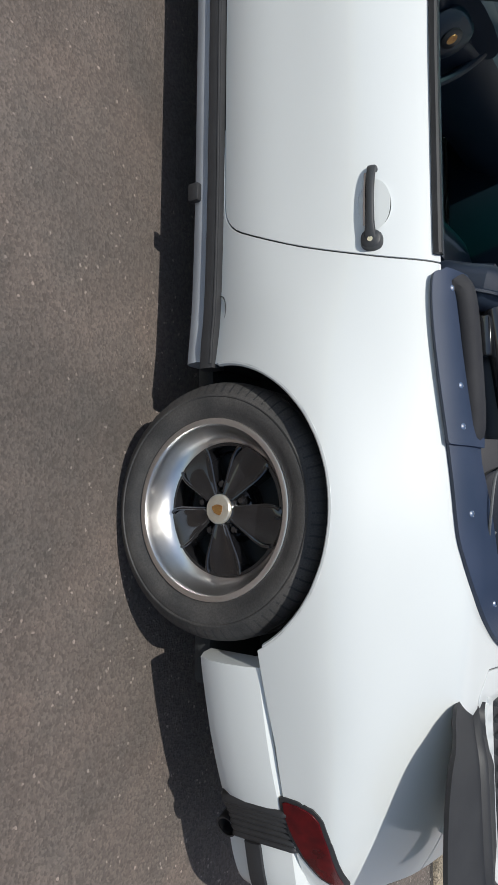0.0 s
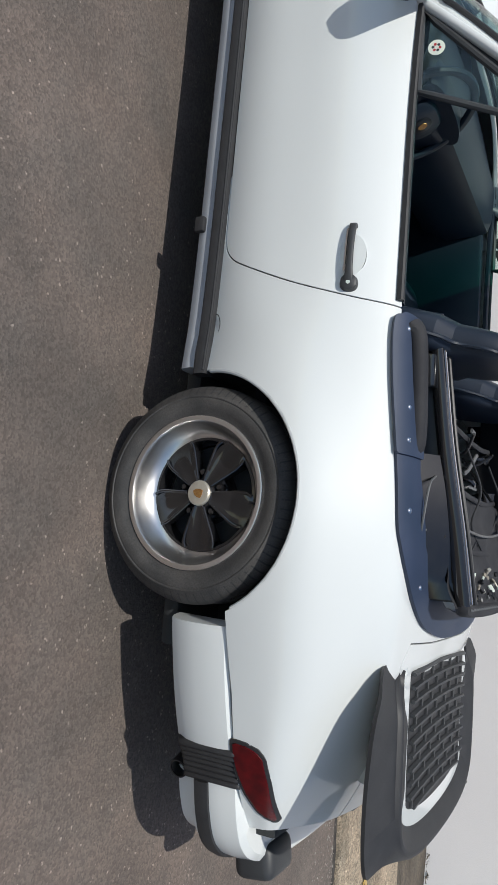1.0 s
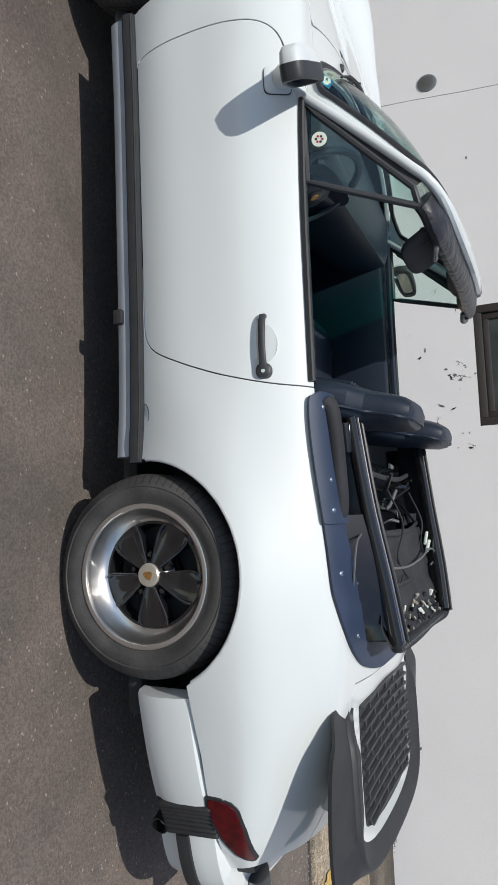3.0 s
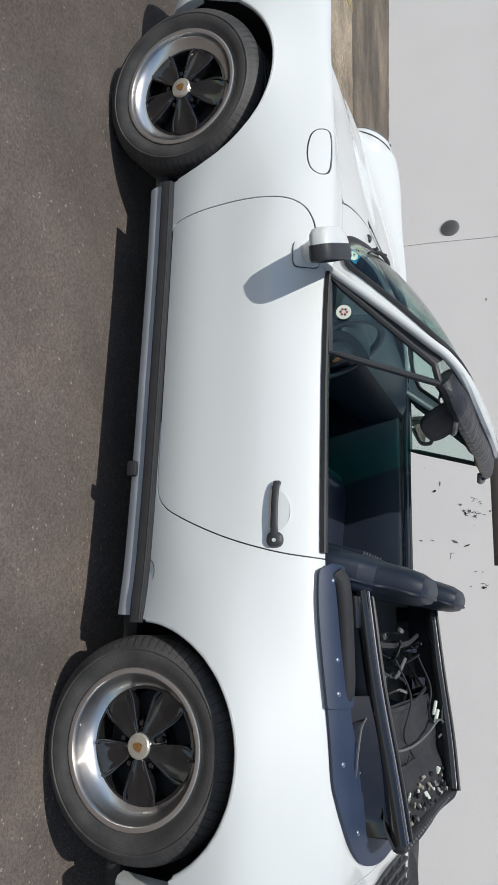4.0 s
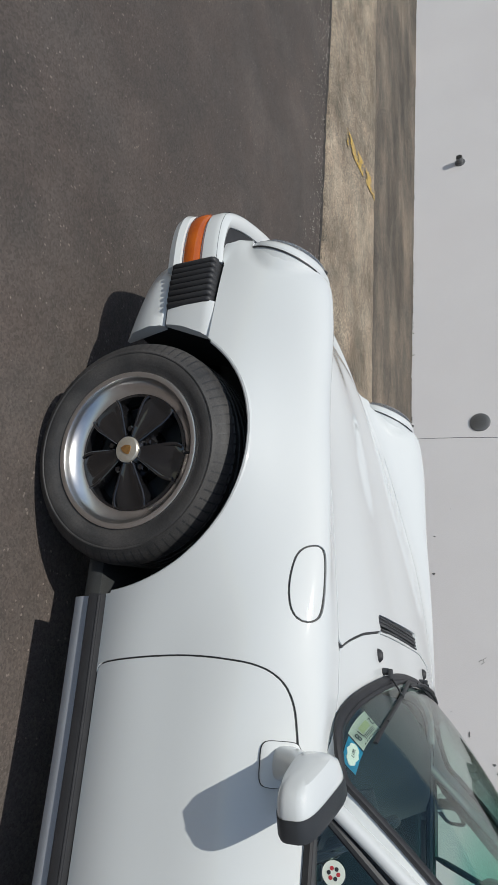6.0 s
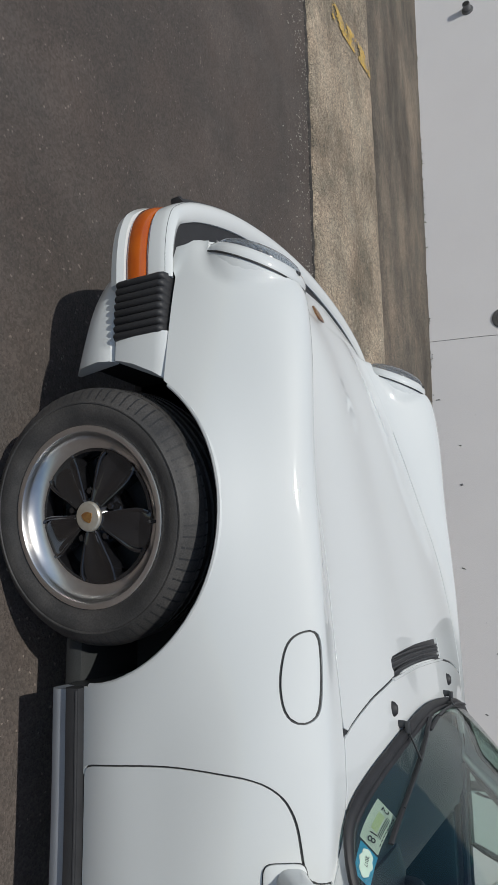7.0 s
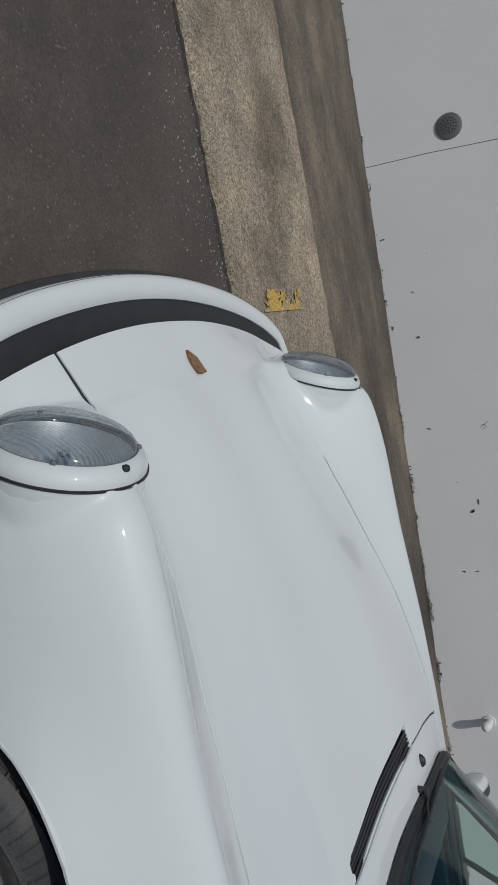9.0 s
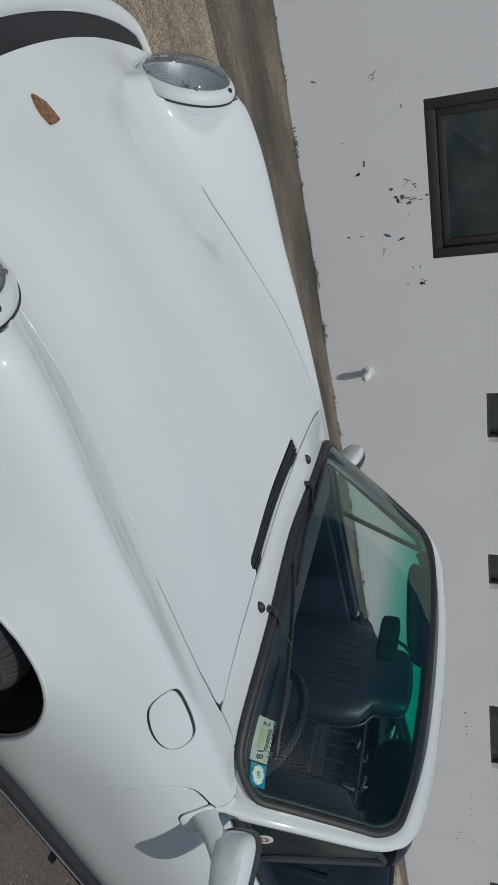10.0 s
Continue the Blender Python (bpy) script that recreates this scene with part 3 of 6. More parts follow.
ragged_strip("pavement", KERB_Y, APRON_Y, 0.03, 0.085, 0.035, 0.035, CONCRETE, "weathered tan concrete kerb strip with a broken edge", "pavement")
ragged_strip("pavement_joint", KERB_Y - 0.03, KERB_Y + 0.03, 0.008, 0.008, 0.02, 0.0, JOINT, "dark ragged crack between asphalt and concrete", "pavement")
# dark strip along the step between the two slabs
ragged_strip("pavement_seam", APRON_Y - 0.03, APRON_Y + 0.03, 0.066, 0.066, 0.012, 0.0, JOINT, "dark seam between the two concrete strips", "pavement")
ragged_strip("pavement_gutter", APRON_Y + 0.005, WALL_Y + 0.95, 0.05, 0.12, 0.012, 0.0, GUTTER, "damp stained concrete strip along the wall foot", "pavement")


def yellow_mark(x0, x1, y0, y1):
    bm = bmesh.new()
    n, m = max(8, int((x1 - x0) / 0.007)), max(8, int((y1 - y0) / 0.009))
    for i in range(n):
        for j in range(m):
            u, v = i / n, j / m
            x, y = x0 + (x1 - x0) * u, y0 + (y1 - y0) * v
            rim = 0.35 * max(abs(2 * u - 1), abs(2 * v - 1)) ** 3
            if noise.noise(Vector((x * 9, y * 9, 4))) * 0.7 + 0.45 * noise.noise(Vector((x * 60, y * 60, 7))) + rim > 0.24:
                continue
            t = (y - KERB_Y) / (APRON_Y - KERB_Y)
            z = 0.03 + 0.055 * t + 0.0085
            w, h = (x1 - x0) / n, (y1 - y0) / m
            add(bm, [(x, y, z), (x + w, y, z), (x + w, y + h, z), (x, y + h, z)], [(0, 1, 2, 3)])
    bmesh.ops.remove_doubles(bm, verts=bm.verts, dist=0.0005)
    ob = part("kerb_paint", bm, YELLOW)
    return tagged(ob, "worn yellow paint mark on the concrete kerb strip", "paint mark", group="kerb paint marks", kind="structure")


for span in ((-3.29, -3.18, 1.72, 2.20), (-6.02, -5.86, 1.85, 2.56), (2.0, 2.45, 1.53, 1.95)):
    yellow_mark(*span)

# house wall, with its window openings cut through; it closes in on the kerb towards the tail
BEFORE_WALL = set(bpy.data.objects)
def wall_with_openings(name, x0, x1, z0, z1, y, thick, holes, mat, label):
    xs = sorted({x0, x1, *[h[0] for h in holes], *[h[1] for h in holes]})
    zs = sorted({z0, z1, *[h[2] for h in holes], *[h[3] for h in holes]})
    bm = bmesh.new()
    for a, b in zip(xs, xs[1:]):
        for d, e in zip(zs, zs[1:]):
            if any(h[0] <= a and b <= h[1] and h[2] <= d and e <= h[3] for h in holes):
                continue
            for yy in (y, y + thick):
                add(bm, [(a, yy, d), (b, yy, d), (b, yy, e), (a, yy, e)], [(0, 1, 2, 3)])
    for h in holes:
        p = [(h[0], h[2]), (h[1], h[2]), (h[1], h[3]), (h[0], h[3])]
        for (ax, az), (bx, bz) in zip(p, p[1:] + p[:1]):
            add(bm, [(ax, y, az), (bx, y, bz), (bx, y + thick, bz), (ax, y + thick, az)], [(0, 1, 2, 3)])
    add(bm, [(x0, y, z1), (x1, y, z1), (x1, y + thick, z1), (x0, y + thick, z1)], [(0, 1, 2, 3)])
    bmesh.ops.remove_doubles(bm, verts=bm.verts, dist=0.0005)
    return tagged(part(name, bm, mat), label, "wall", kind="structure")


WIN = (-1.98, -0.89, 0.99, 1.92)
HOLES = [WIN, (0.278, 0.754, 1.337, 2.1), (2.034, 2.486, 1.316, 2.1), (4.30, 5.486, 1.285, 2.3), (8.25, 8.9, 1.22, 2.1)]
wall_with_openings("wall_north", -40, 40, -0.05, 4.2, WALL_Y, 0.25, HOLES, WALLPAINT, "off-white painted masonry wall with stains and chips")
for i, (a, b, d, e) in enumerate(HOLES):
    win = tagged(new("window_%d" % (i + 1)), "dark brown framed window set in the white wall", "window", kind="structure")
    y = WALL_Y + (0.03 if i == 0 else 0.10)
    bm = bmesh.new()
    w = 0.07 if i == 0 else 0.022
    for cx, cz, sx, sz in ((a + w / 2, (d + e) / 2, w, e - d), (b - w / 2, (d + e) / 2, w, e - d)):
        block((cx, y, cz), (sx, 0.06, sz), 0.006, bm=bm)
    for cz in (d + w / 2, e - w / 2):
        block(((a + b) / 2, y, cz), (b - a - 2 * w, 0.06, w), 0.006, bm=bm)
    part("window_frame", bm, FRAME, win)
    if i == 0:
        bm = bmesh.new()
        for cx, cz, sx, sz in ((a + .10, (d + e) / 2, .05, e - d - .15), (b - .10, (d + e) / 2, .05, e - d - .15), ((a + b) / 2, d + .10, b - a - .25, .05), ((a + b) / 2, e - .10, b - a - .25, .05)):
            block((cx, y + 0.025, cz), (sx, 0.05, sz), 0.005, bm=bm)
        part("sash", bm, FRAME, win)
    part("pane", block(((a + b) / 2, y + 0.03, (d + e) / 2), (b - a - 2 * w + 0.02, 0.006, e - d - 2 * w + 0.02), 0), DARKGLASS, win)
# the building's body behind and the street's other side close the place
tagged(part("wall_building_back", block((0, WALL_Y + 3.3, 2.0), (80, 6, 4.0), 0), HOLE), "dark inside of the building behind the windows", "wall", kind="structure")

# drains, pipes and marks on the wall
def wall_drain(x, z):
    top = tagged(new("wall_vent"), "round grey metal vent cover with small holes on the wall", "vent")
    part("plate", moved(lathe([(0.0, -0.014), (0.078, -0.014), (0.088, -0.010), (0.092, 0.0)], 40), pose(x, WALL_Y, z)), STEEL, top)
    bm = bmesh.new()
    for ring, cnt in ((0.018, 6), (0.036, 10), (0.054, 15)):
        for k in range(cnt):
            a = 2 * math.pi * k / cnt
            moved_hole = lathe([(0.0, -0.0165), (0.005, -0.0165), (0.005, -0.012)], 8)
            bmesh.ops.transform(moved_hole, matrix=pose(x + ring * math.cos(a), WALL_Y, z + ring * math.sin(a)), verts=moved_hole.verts)
            me = bpy.data.meshes.new("t")
            moved_hole.to_mesh(me)
            moved_hole.free()
            bm.from_mesh(me)
    part("holes", bm, HOLE, top)


wall_drain(-4.293, 0.720)


def wall_pipe(x, z, length, r, mat, label, drop=0.0):
    top = tagged(new("wall_pipe"), label, "pipe", group="wall pipes")
    part("pipe", tube(smooth_path([(x, WALL_Y + 0.05, z), (x, WALL_Y - length * .6, z), (x, WALL_Y - length, z - drop)], 6), r, 14), mat, top)
    part("collar", moved(lathe([(r * 0.9, -0.012), (r * 1.5, -0.010), (r * 1.6, 0.0)], 24), pose(x, WALL_Y, z)), mat, top)
    if mat is STEEL:
        part("mouth", moved(lathe([(0.0, -0.002), (r * 0.8, -0.002)], 16), pose(x, WALL_Y - length - 0.001, z - drop)), HOLE, top)
    else:
        part("end_cap", moved(lathe([(0.0, -0.022), (r * 0.55, -0.018), (r * 0.9, -0.008), (r * 1.12, 0.004), (r * 1.12, 0.03)], 20), pose(x, WALL_Y - length, z - drop)), mat, top)


wall_pipe(-7.585, 0.61, 0.08, 0.035, STEEL, "short dark pipe stub sticking out of the wall")
wall_pipe(0.04, 0.410, 0.11, 0.030, PAINT, "short white pipe stub sticking out of the wall", 0.01)

crack = tagged(new("wall_joint"), "thin upright crack in the wall paint below the vent", "crack", kind="structure")
part("crack_line", tube([(-4.185, WALL_Y - 0.001, 0.06), (-4.155, WALL_Y - 0.001, 0.55), (-4.11, WALL_Y - 0.001, 1.02), (-4.0, WALL_Y - 0.001, 2.6)], 0.0022, 6), STEEL, crack)


def chip(x, z, w, h, seed, mat):
    rnd = random.Random(seed)
    pts, turn = [], rnd.choice((0, 0, 0.4, -0.4, 1.5))
    for k in range(11):
        a = 2 * math.pi * k / 11
        s = rnd.uniform(0.3, 1.0)
        px, pz = w * s * math.cos(a), h * s * math.sin(a)
        pts.append((x + px * math.cos(turn) - pz * math.sin(turn), WALL_Y - 0.003, z + px * math.sin(turn) + pz * math.cos(turn)))
    bm = bmesh.new()
    add(bm, pts + [(p[0], WALL_Y + 0.004, p[2]) for p in pts], [tuple(range(11))] + [(i, (i + 1) % 11, 11 + (i + 1) % 11, 11 + i) for i in range(11)])
    return tagged(part("paint_chip", bm, mat), "flaked spot in the white wall paint", "chip", group="chips in the wall paint", kind="structure")


CHIPS = random.Random(5)
SPOTS = [(-1.42, .84, .09, .06, 9), (-1.36, .78, .10, .07, 5), (-0.72, .91, .07, .05, 4), (-1.05, .70, .05, .10, 3), (-1.09, .48, .02, .008, 2), (-1.9, .6, .25, .25, 6), (-3.1, .5, .5, .25, 6), (1.78, .32, .004, .004, 1), (4.75, 1.13, .22, .012, 4), (6.35, 1.20, .5, .06, 7), (7.1, .84, .1, .05, 2), (8.6, 1.42, .8, .10, 14)]
for k, (x, z, dx, dz, count) in enumerate(SPOTS):
    for i in range(count):
        big = 2.2 if count in (1, 3) else 1.0
        tall = CHIPS.uniform(0.005, 0.028) * big
        chip(x + CHIPS.gauss(0, dx), min(z + CHIPS.gauss(0, dz), 1.03), tall * CHIPS.uniform(0.15, 0.7), tall, 50 * k + i, HOLE if CHIPS.random() < 0.4 else STEEL)


# short branching cracks where the paint has lifted
def paint_crack(x, z, length, lean, seed):
    rnd = random.Random(seed)
    top = tagged(new("paint_crack"), "thin jagged black crack in the wall paint", "crack", group="cracks in the wall paint", kind="structure")
    pts = [(x + lean * k * length / 9 + rnd.uniform(-.006, .006), WALL_Y - 0.0005, z - length * k / 9) for k in range(10)]
    thick = [rnd.uniform(0.3, 1.4) for _ in pts]
    part("crack_line", tube(pts, 0.0018, 6, taper=thick), HOLE, top)
    k = rnd.randrange(3, 7)
    side = [(pts[k][0] + i * rnd.uniform(.005, .012), WALL_Y - 0.0005, pts[k][2] - i * rnd.uniform(-.004, .006)) for i in range(5)]
    part("crack_branch", tube(side, 0.0014, 6), HOLE, top)


for spec in ((-1.36, .90, .13, .1), (-1.47, .88, .06, -.3), (-0.72, .94, .06, -.4), (-1.0, .66, .03, .2), (-2.2, .7, .06, .6)):
    paint_crack(*spec, int(abs(spec[0]) * 1000))

# crumbs of broken asphalt along the kerb edge, dirt and weeds at the wall foot
def rubble(name, count, spread, size, mat, label, category, seed):
    rnd = random.Random(seed)
    vs, fs = [], []
    for _ in range(count):
        x, y, z = spread(rnd)
        r = size * rnd.uniform(0.35, 1.0) ** 2
        b = len(vs)
        for dx, dy, dz in ((1, 0, 0), (0.2, 1, 0.1), (-1, 0.1, 0), (0, -1, 0.1), (0, 0, 1), (0, 0, -0.6)):
            vs.append((x + r * (dx + rnd.uniform(-.4, .4)), y + r * (dy + rnd.uniform(-.4, .4)), z + r * 0.7 * (dz + rnd.uniform(-.2, .2))))
        fs += [(b + i, b + (i + 1) % 4, b + 4) for i in range(4)] + [(b + (i + 1) % 4, b + i, b + 5) for i in range(4)]
    return tagged(part(name, mesh_of(name, vs, fs, False), mat), label, category, kind="stuff")


CRUMB = material("pale_grit", (0.38, 0.35, 0.31), 0.9, grain=0.3, grain_scale=200, mottle=0.8, mottle_scale=8, tone=(0.10, 0.09, 0.08))
DIRT = material("wall_foot_dirt", (0.11, 0.092, 0.07), 0.95, grain=0.3, grain_scale=200, mottle=0.6, mottle_scale=9, tone=(0.055, 0.047, 0.036))
LEAF = material("dry_weed", (0.10, 0.105, 0.05), 0.8, grain=0.3, mottle=0.6, mottle_scale=20, tone=(0.10, 0.085, 0.045))


def at_kerb(rnd):
    x = rnd.uniform(-7, 3)
    return x, KERB_Y - abs(rnd.gauss(0, 0.16)) * (0.4 + max(0, noise.noise(Vector((x * 1.7, 8, 2))) + 0.5)) + 0.01, 0.002


HEAPS = random.Random(31)
HEAPS = [(HEAPS.uniform(-9, 6), HEAPS.uniform(0.02, 0.07), HEAPS.uniform(0.3, 1.0)) for _ in range(70)]


def at_wall(rnd):
    """Dirt lies in small uneven heaps against the wall."""
    x, wide, tall = rnd.choice(HEAPS)
    d, k = abs(rnd.gauss(0, 0.022)), rnd.gauss(0, 1)
    return x + wide * k, WALL_Y - d, 0.088 + max(0, (0.034 * tall - d) * math.exp(-0.5 * k * k)) * rnd.random()


rubble("kerb_grit", 3200, at_kerb, 0.0075, CRUMB, "pale grit along the broken asphalt edge", "grit", 11)
rubble("wall_foot_dirt", 2600, at_wall, 0.009, DIRT, "dark dirt gathered along the wall foot", "dirt", 12)


def weeds(count, seed):
    rnd = random.Random(seed)
    vs, fs = [], []
    tufts = [rnd.uniform(-8, 4) for _ in range(10)]
    for k in range(count):
        x0 = tufts[k % 10] + rnd.gauss(0, 0.03)
        y0, a, h = WALL_Y - abs(rnd.gauss(0.015, 0.012)), rnd.uniform(0, 6.28), rnd.uniform(0.008, 0.03)
        tip = (x0 + h * 0.6 * math.cos(a), min(y0 + h * 0.4 * math.sin(a), WALL_Y - 0.004), 0.09 + h)
        w = 0.004
        b = len(vs)
        vs += [(x0 - w, y0, 0.085), (x0 + w, y0, 0.085), ((x0 + tip[0]) / 2 + w, (y0 + tip[1]) / 2, 0.09 + h * 0.7), tip, ((x0 + tip[0]) / 2 - w, (y0 + tip[1]) / 2, 0.09 + h * 0.7)]
        fs += [(b, b + 1, b + 2, b + 4), (b + 4, b + 2, b + 3)]
    return tagged(part("weed_tufts", mesh_of("weed_tufts", vs, fs, False), LEAF), "small dry weeds growing at the wall foot", "weeds", kind="stuff")


weeds(36, 21)

LEAN = Matrix.Translation((-3, WALL_Y, 0)) @ Matrix.Rotation(math.atan(-0.08), 4, "Z") @ Matrix.Translation((3, -WALL_Y, 0))
for ob in set(bpy.data.objects) - BEFORE_WALL:
    if ob.parent is None and ob.name != "kerb_grit":
        ob.matrix_basis = LEAN @ ob.matrix_basis

# ---- the car ----
car = tagged(new("convertible_car"), "white open sports car with folded top on asphalt", "car")
R_HUB, F_HUB = (-0.005, 0.308), (-2.272, 0.310)


def arch(V, hub, r, stretch=0.0):
    dx, dz = V[:, 0] - hub[0], V[:, 2] - hub[1]
    d = np.hypot(dx, np.maximum(dz, 0)) - (r + stretch * np.clip(dx, 0, 1))
    return np.where(np.abs(V[:, 1]) > 0.5, d, 1.0)


def low_edge(x):
    return np.interp(x, [-2.90, -2.85, -2.56, -2.55, 0.29, 0.30, 0.53, 0.68, 1.1], [0.520, 0.545, 0.545, 0.307, 0.307, 0.462, 0.474, 0.468, 0.462])


def screen_x(y):
    k = np.minimum(np.abs(y) / 0.66, 1.0)
    return -1.76 + 0.14 * k ** 2 + 0.09 * k ** 16


def cockpit(V):
    x, y = V[:, 0], np.abs(V[:, 1])
    return np.maximum.reduce([y - np.interp(x, [-1.6, -1.45, -0.5, 0.0, 0.3], [0.66, 0.675, 0.675, 0.64, 0.5]), screen_x(y) + 0.03 - x, x - 0.26 + 0.25 * y ** 2])


def nose(V):
    k = np.minimum(np.abs(V[:, 1]) / (0.80 + 0.3 * np.clip(V[:, 2] - 0.555, 0, 0.2)), 1.0)
    return V[:, 0] + 3.106 - 0.1612 * k ** 2 - 0.0067 * k ** 4 - 0.0631 * k ** 12 - 0.1132 * k ** 30


HL_N = Vector((-math.cos(HL_TILT), 0, math.sin(HL_TILT)))


def lamp_cut(V):
    d = (V[:, 0] - HL_C.x) * HL_N.x + (V[:, 2] - HL_C.z) * HL_N.z
    ux, uz = math.sin(HL_TILT), math.cos(HL_TILT)
    s = (V[:, 0] - HL_C.x) * ux + (V[:, 2] - HL_C.z) * uz
    r = np.hypot(s, np.abs(V[:, 1]) - HL_C.y)
    return np.maximum(-d - 0.024, r - np.where(s > -0.06, 0.152, 0.1405))


body = clip(SKIN, lambda V: V[:, 2] - low_edge(V[:, 0]))
body = clip(body, lambda V: arch(V, F_HUB, 0.384, 0.02))
body = clip(body, lambda V: arch(V, R_HUB, 0.356))
body = clip(body, cockpit)
body = clip(body, nose)
body = clip(body, lamp_cut)

body_all = body
DOOR = [(-0.544, 0.9), (-0.549, 0.82), (-0.56, 0.728), (-0.594, 0.596), (-0.634, 0.49), (-0.678, 0.393), (-0.702, 0.352), (-0.734, 0.324), (-0.774, 0.313), (-0.85, 0.311), (-1.2, 0.309), (-1.67, 0.308), (-1.705, 0.312), (-1.715, 0.34), (-1.733, 0.507), (-1.736, 0.61), (-1.728, 0.71), (-1.723, 0.737), (-1.713, 0.768), (-1.691, 0.797), (-1.66, 0.813), (-1.63, 0.821), (-1.58, 0.826), (-1.54, 0.83), (-1.523, 0.85), (-1.52, 0.96)]
HOOD = [(-3.25, -.41), (-3.1, -.408), (-2.98, -.415), (-2.85, -.418), (-2.72, -.428), (-2.6, -.445), (-2.4, -.50), (-2.2, -.55), (-2.05, -.574), (-1.93, -.587), (-1.83, -.591), (-1.778, -.590), (-1.797, -.55), (-1.815, -.50), (-1.84, -.41), (-1.864, -.266), (-1.878, -.15), (-1.882, 0)]
HOOD = HOOD + [(x, -y) for x, y in HOOD[-2::-1]]
LID = [(.372, -.452), (.381, -.25), (.385, 0), (.381, .25), (.372, .452), (.43, .475), (.96, .30), (.96, -.30), (.43, -.475)]
FLAP = [(-2.01, 0.856), (-2.01, 0.84), (-2, 0.818), (-1.975, 0.803), (-1.912, 0.794), (-1.859, 0.8), (-1.834, 0.813), (-1.825, 0.831), (-1.829, 0.848), (-1.845, 0.861), (-1.912, 0.867), (-1.987, 0.866)]
GAP = 0.0032


def eased(outline, times=2):
    """Rounds the corners of a closed outline."""
    for _ in range(times):
        outline = [p for a, b in zip(outline, outline[1:] + outline[:1]) for p in ((.75 * a[0] + .25 * b[0], .75 * a[1] + .25 * b[1]), (.25 * a[0] + .75 * b[0], .25 * a[1] + .75 * b[1]))]
    return outline


DOOR, FLAP = eased(DOOR), eased(FLAP)


def region(outline, cols, test):
    def f(V):
        return np.where(test(V), sdf(V[:, cols], outline), 1.0)
    return f


def left_door(V):
    return np.maximum(sdf(V[:, [0, 2]], DOOR), V[:, 1] + 0.660)


def right_door(V):
    return np.maximum(sdf(V[:, [0, 2]], DOOR), 0.660 - V[:, 1])


COWL = [(-1.90, -.588), (-1.75, -.588), (-1.68, -.588), (-1.61, -.602), (-1.54, -.643), (-1.3, -.66), (-1.3, .66), (-1.54, .643), (-1.61, .602), (-1.68, .588), (-1.75, .588), (-1.90, .588)]
cowl = region(COWL, [0, 1], lambda V: V[:, 2] > 0.7)
hood = region(HOOD, [0, 1], lambda V: V[:, 2] > 0.45)
lid = region(LID, [0, 1], lambda V: V[:, 2] > 0.5)


def flap(V):
    a, b, k = sdf(V[:, [0, 2]], FLAP), V[:, 1] + 0.664, 0.022
    return np.maximum(a, b) + np.maximum(0, k - np.abs(a - b)) ** 2 / (4 * k)


def take(f, gap=GAP):
    """Cuts a panel out of the body, leaving an open joint round it."""
    global body
    def wide(V):
        return gap + (0.0010 * (V[:, 0] > -2.2) + 0.0026 * ((V[:, 0] < -2.8) & (V[:, 1] < 0)) - 0.0022 * ((V[:, 0] < -2.66) & (V[:, 1] > 0)) if f is hood else 0.0)
    out = clip(body, lambda V: -f(V) - wide(V))
    body = clip(body, lambda V: f(V) - wide(V))
    return out


P_door, P_door_r, P_hood, P_lid, P_flap = take(left_door), take(right_door), take(hood, 0.0034), take(lid, 0.0036), take(flap)
P_cowl = take(cowl, 0.0036)
VENT = [(-1.923 + .09 * y * y - .025 * (y + .25), y) for y in np.linspace(-.25, .262, 12)] + [(-1.876 + .09 * y * y, y) for y in np.linspace(.262, -.25, 12)]
vent_hole = region(VENT, [0, 1], lambda V: V[:, 2] > 0.7)
P_hood, P_cowl = clip(P_hood, vent_hole), clip(P_cowl, vent_hole)
# a black strip just under each open joint stands in for its deep shade
for f in (left_door, right_door, hood, lid, flap, cowl):
    back = clip(clip(body_all, lambda V, f=f: 0.008 - f(V)), lambda V, f=f: f(V) + 0.008)
    panel("joint_shade", back, RUBBER, car, depth=0.002, lift=-0.0045)
shell = panel("body_shell", body, PAINT, car, depth=0.022)
def handle_cup(V, s):
    e = np.hypot((V[:, 0] + 0.682) / 0.058, (V[:, 2] - 0.725) / 0.036)
    return np.where(V[:, 1] * s > 0.5, (e - 1) * 0.036, 1.0)


P_door = clip(P_door, lambda V: handle_cup(V, -1))
P_door_r = clip(P_door_r, lambda V: handle_cup(V, 1))
door = panel("door", P_door, PAINT, car, "closed white door with the window wound down", depth=0.03)
panel("door", P_door_r, PAINT, car, depth=0.03)
panel("hood", P_hood, PAINT, car, depth=0.02)
panel("cowl_panel", P_cowl, PAINT, car, depth=0.015)
panel("engine_lid", P_lid, PAINT, car, depth=0.02)
panel("fuel_flap", P_flap, PAINT, car, depth=0.012)

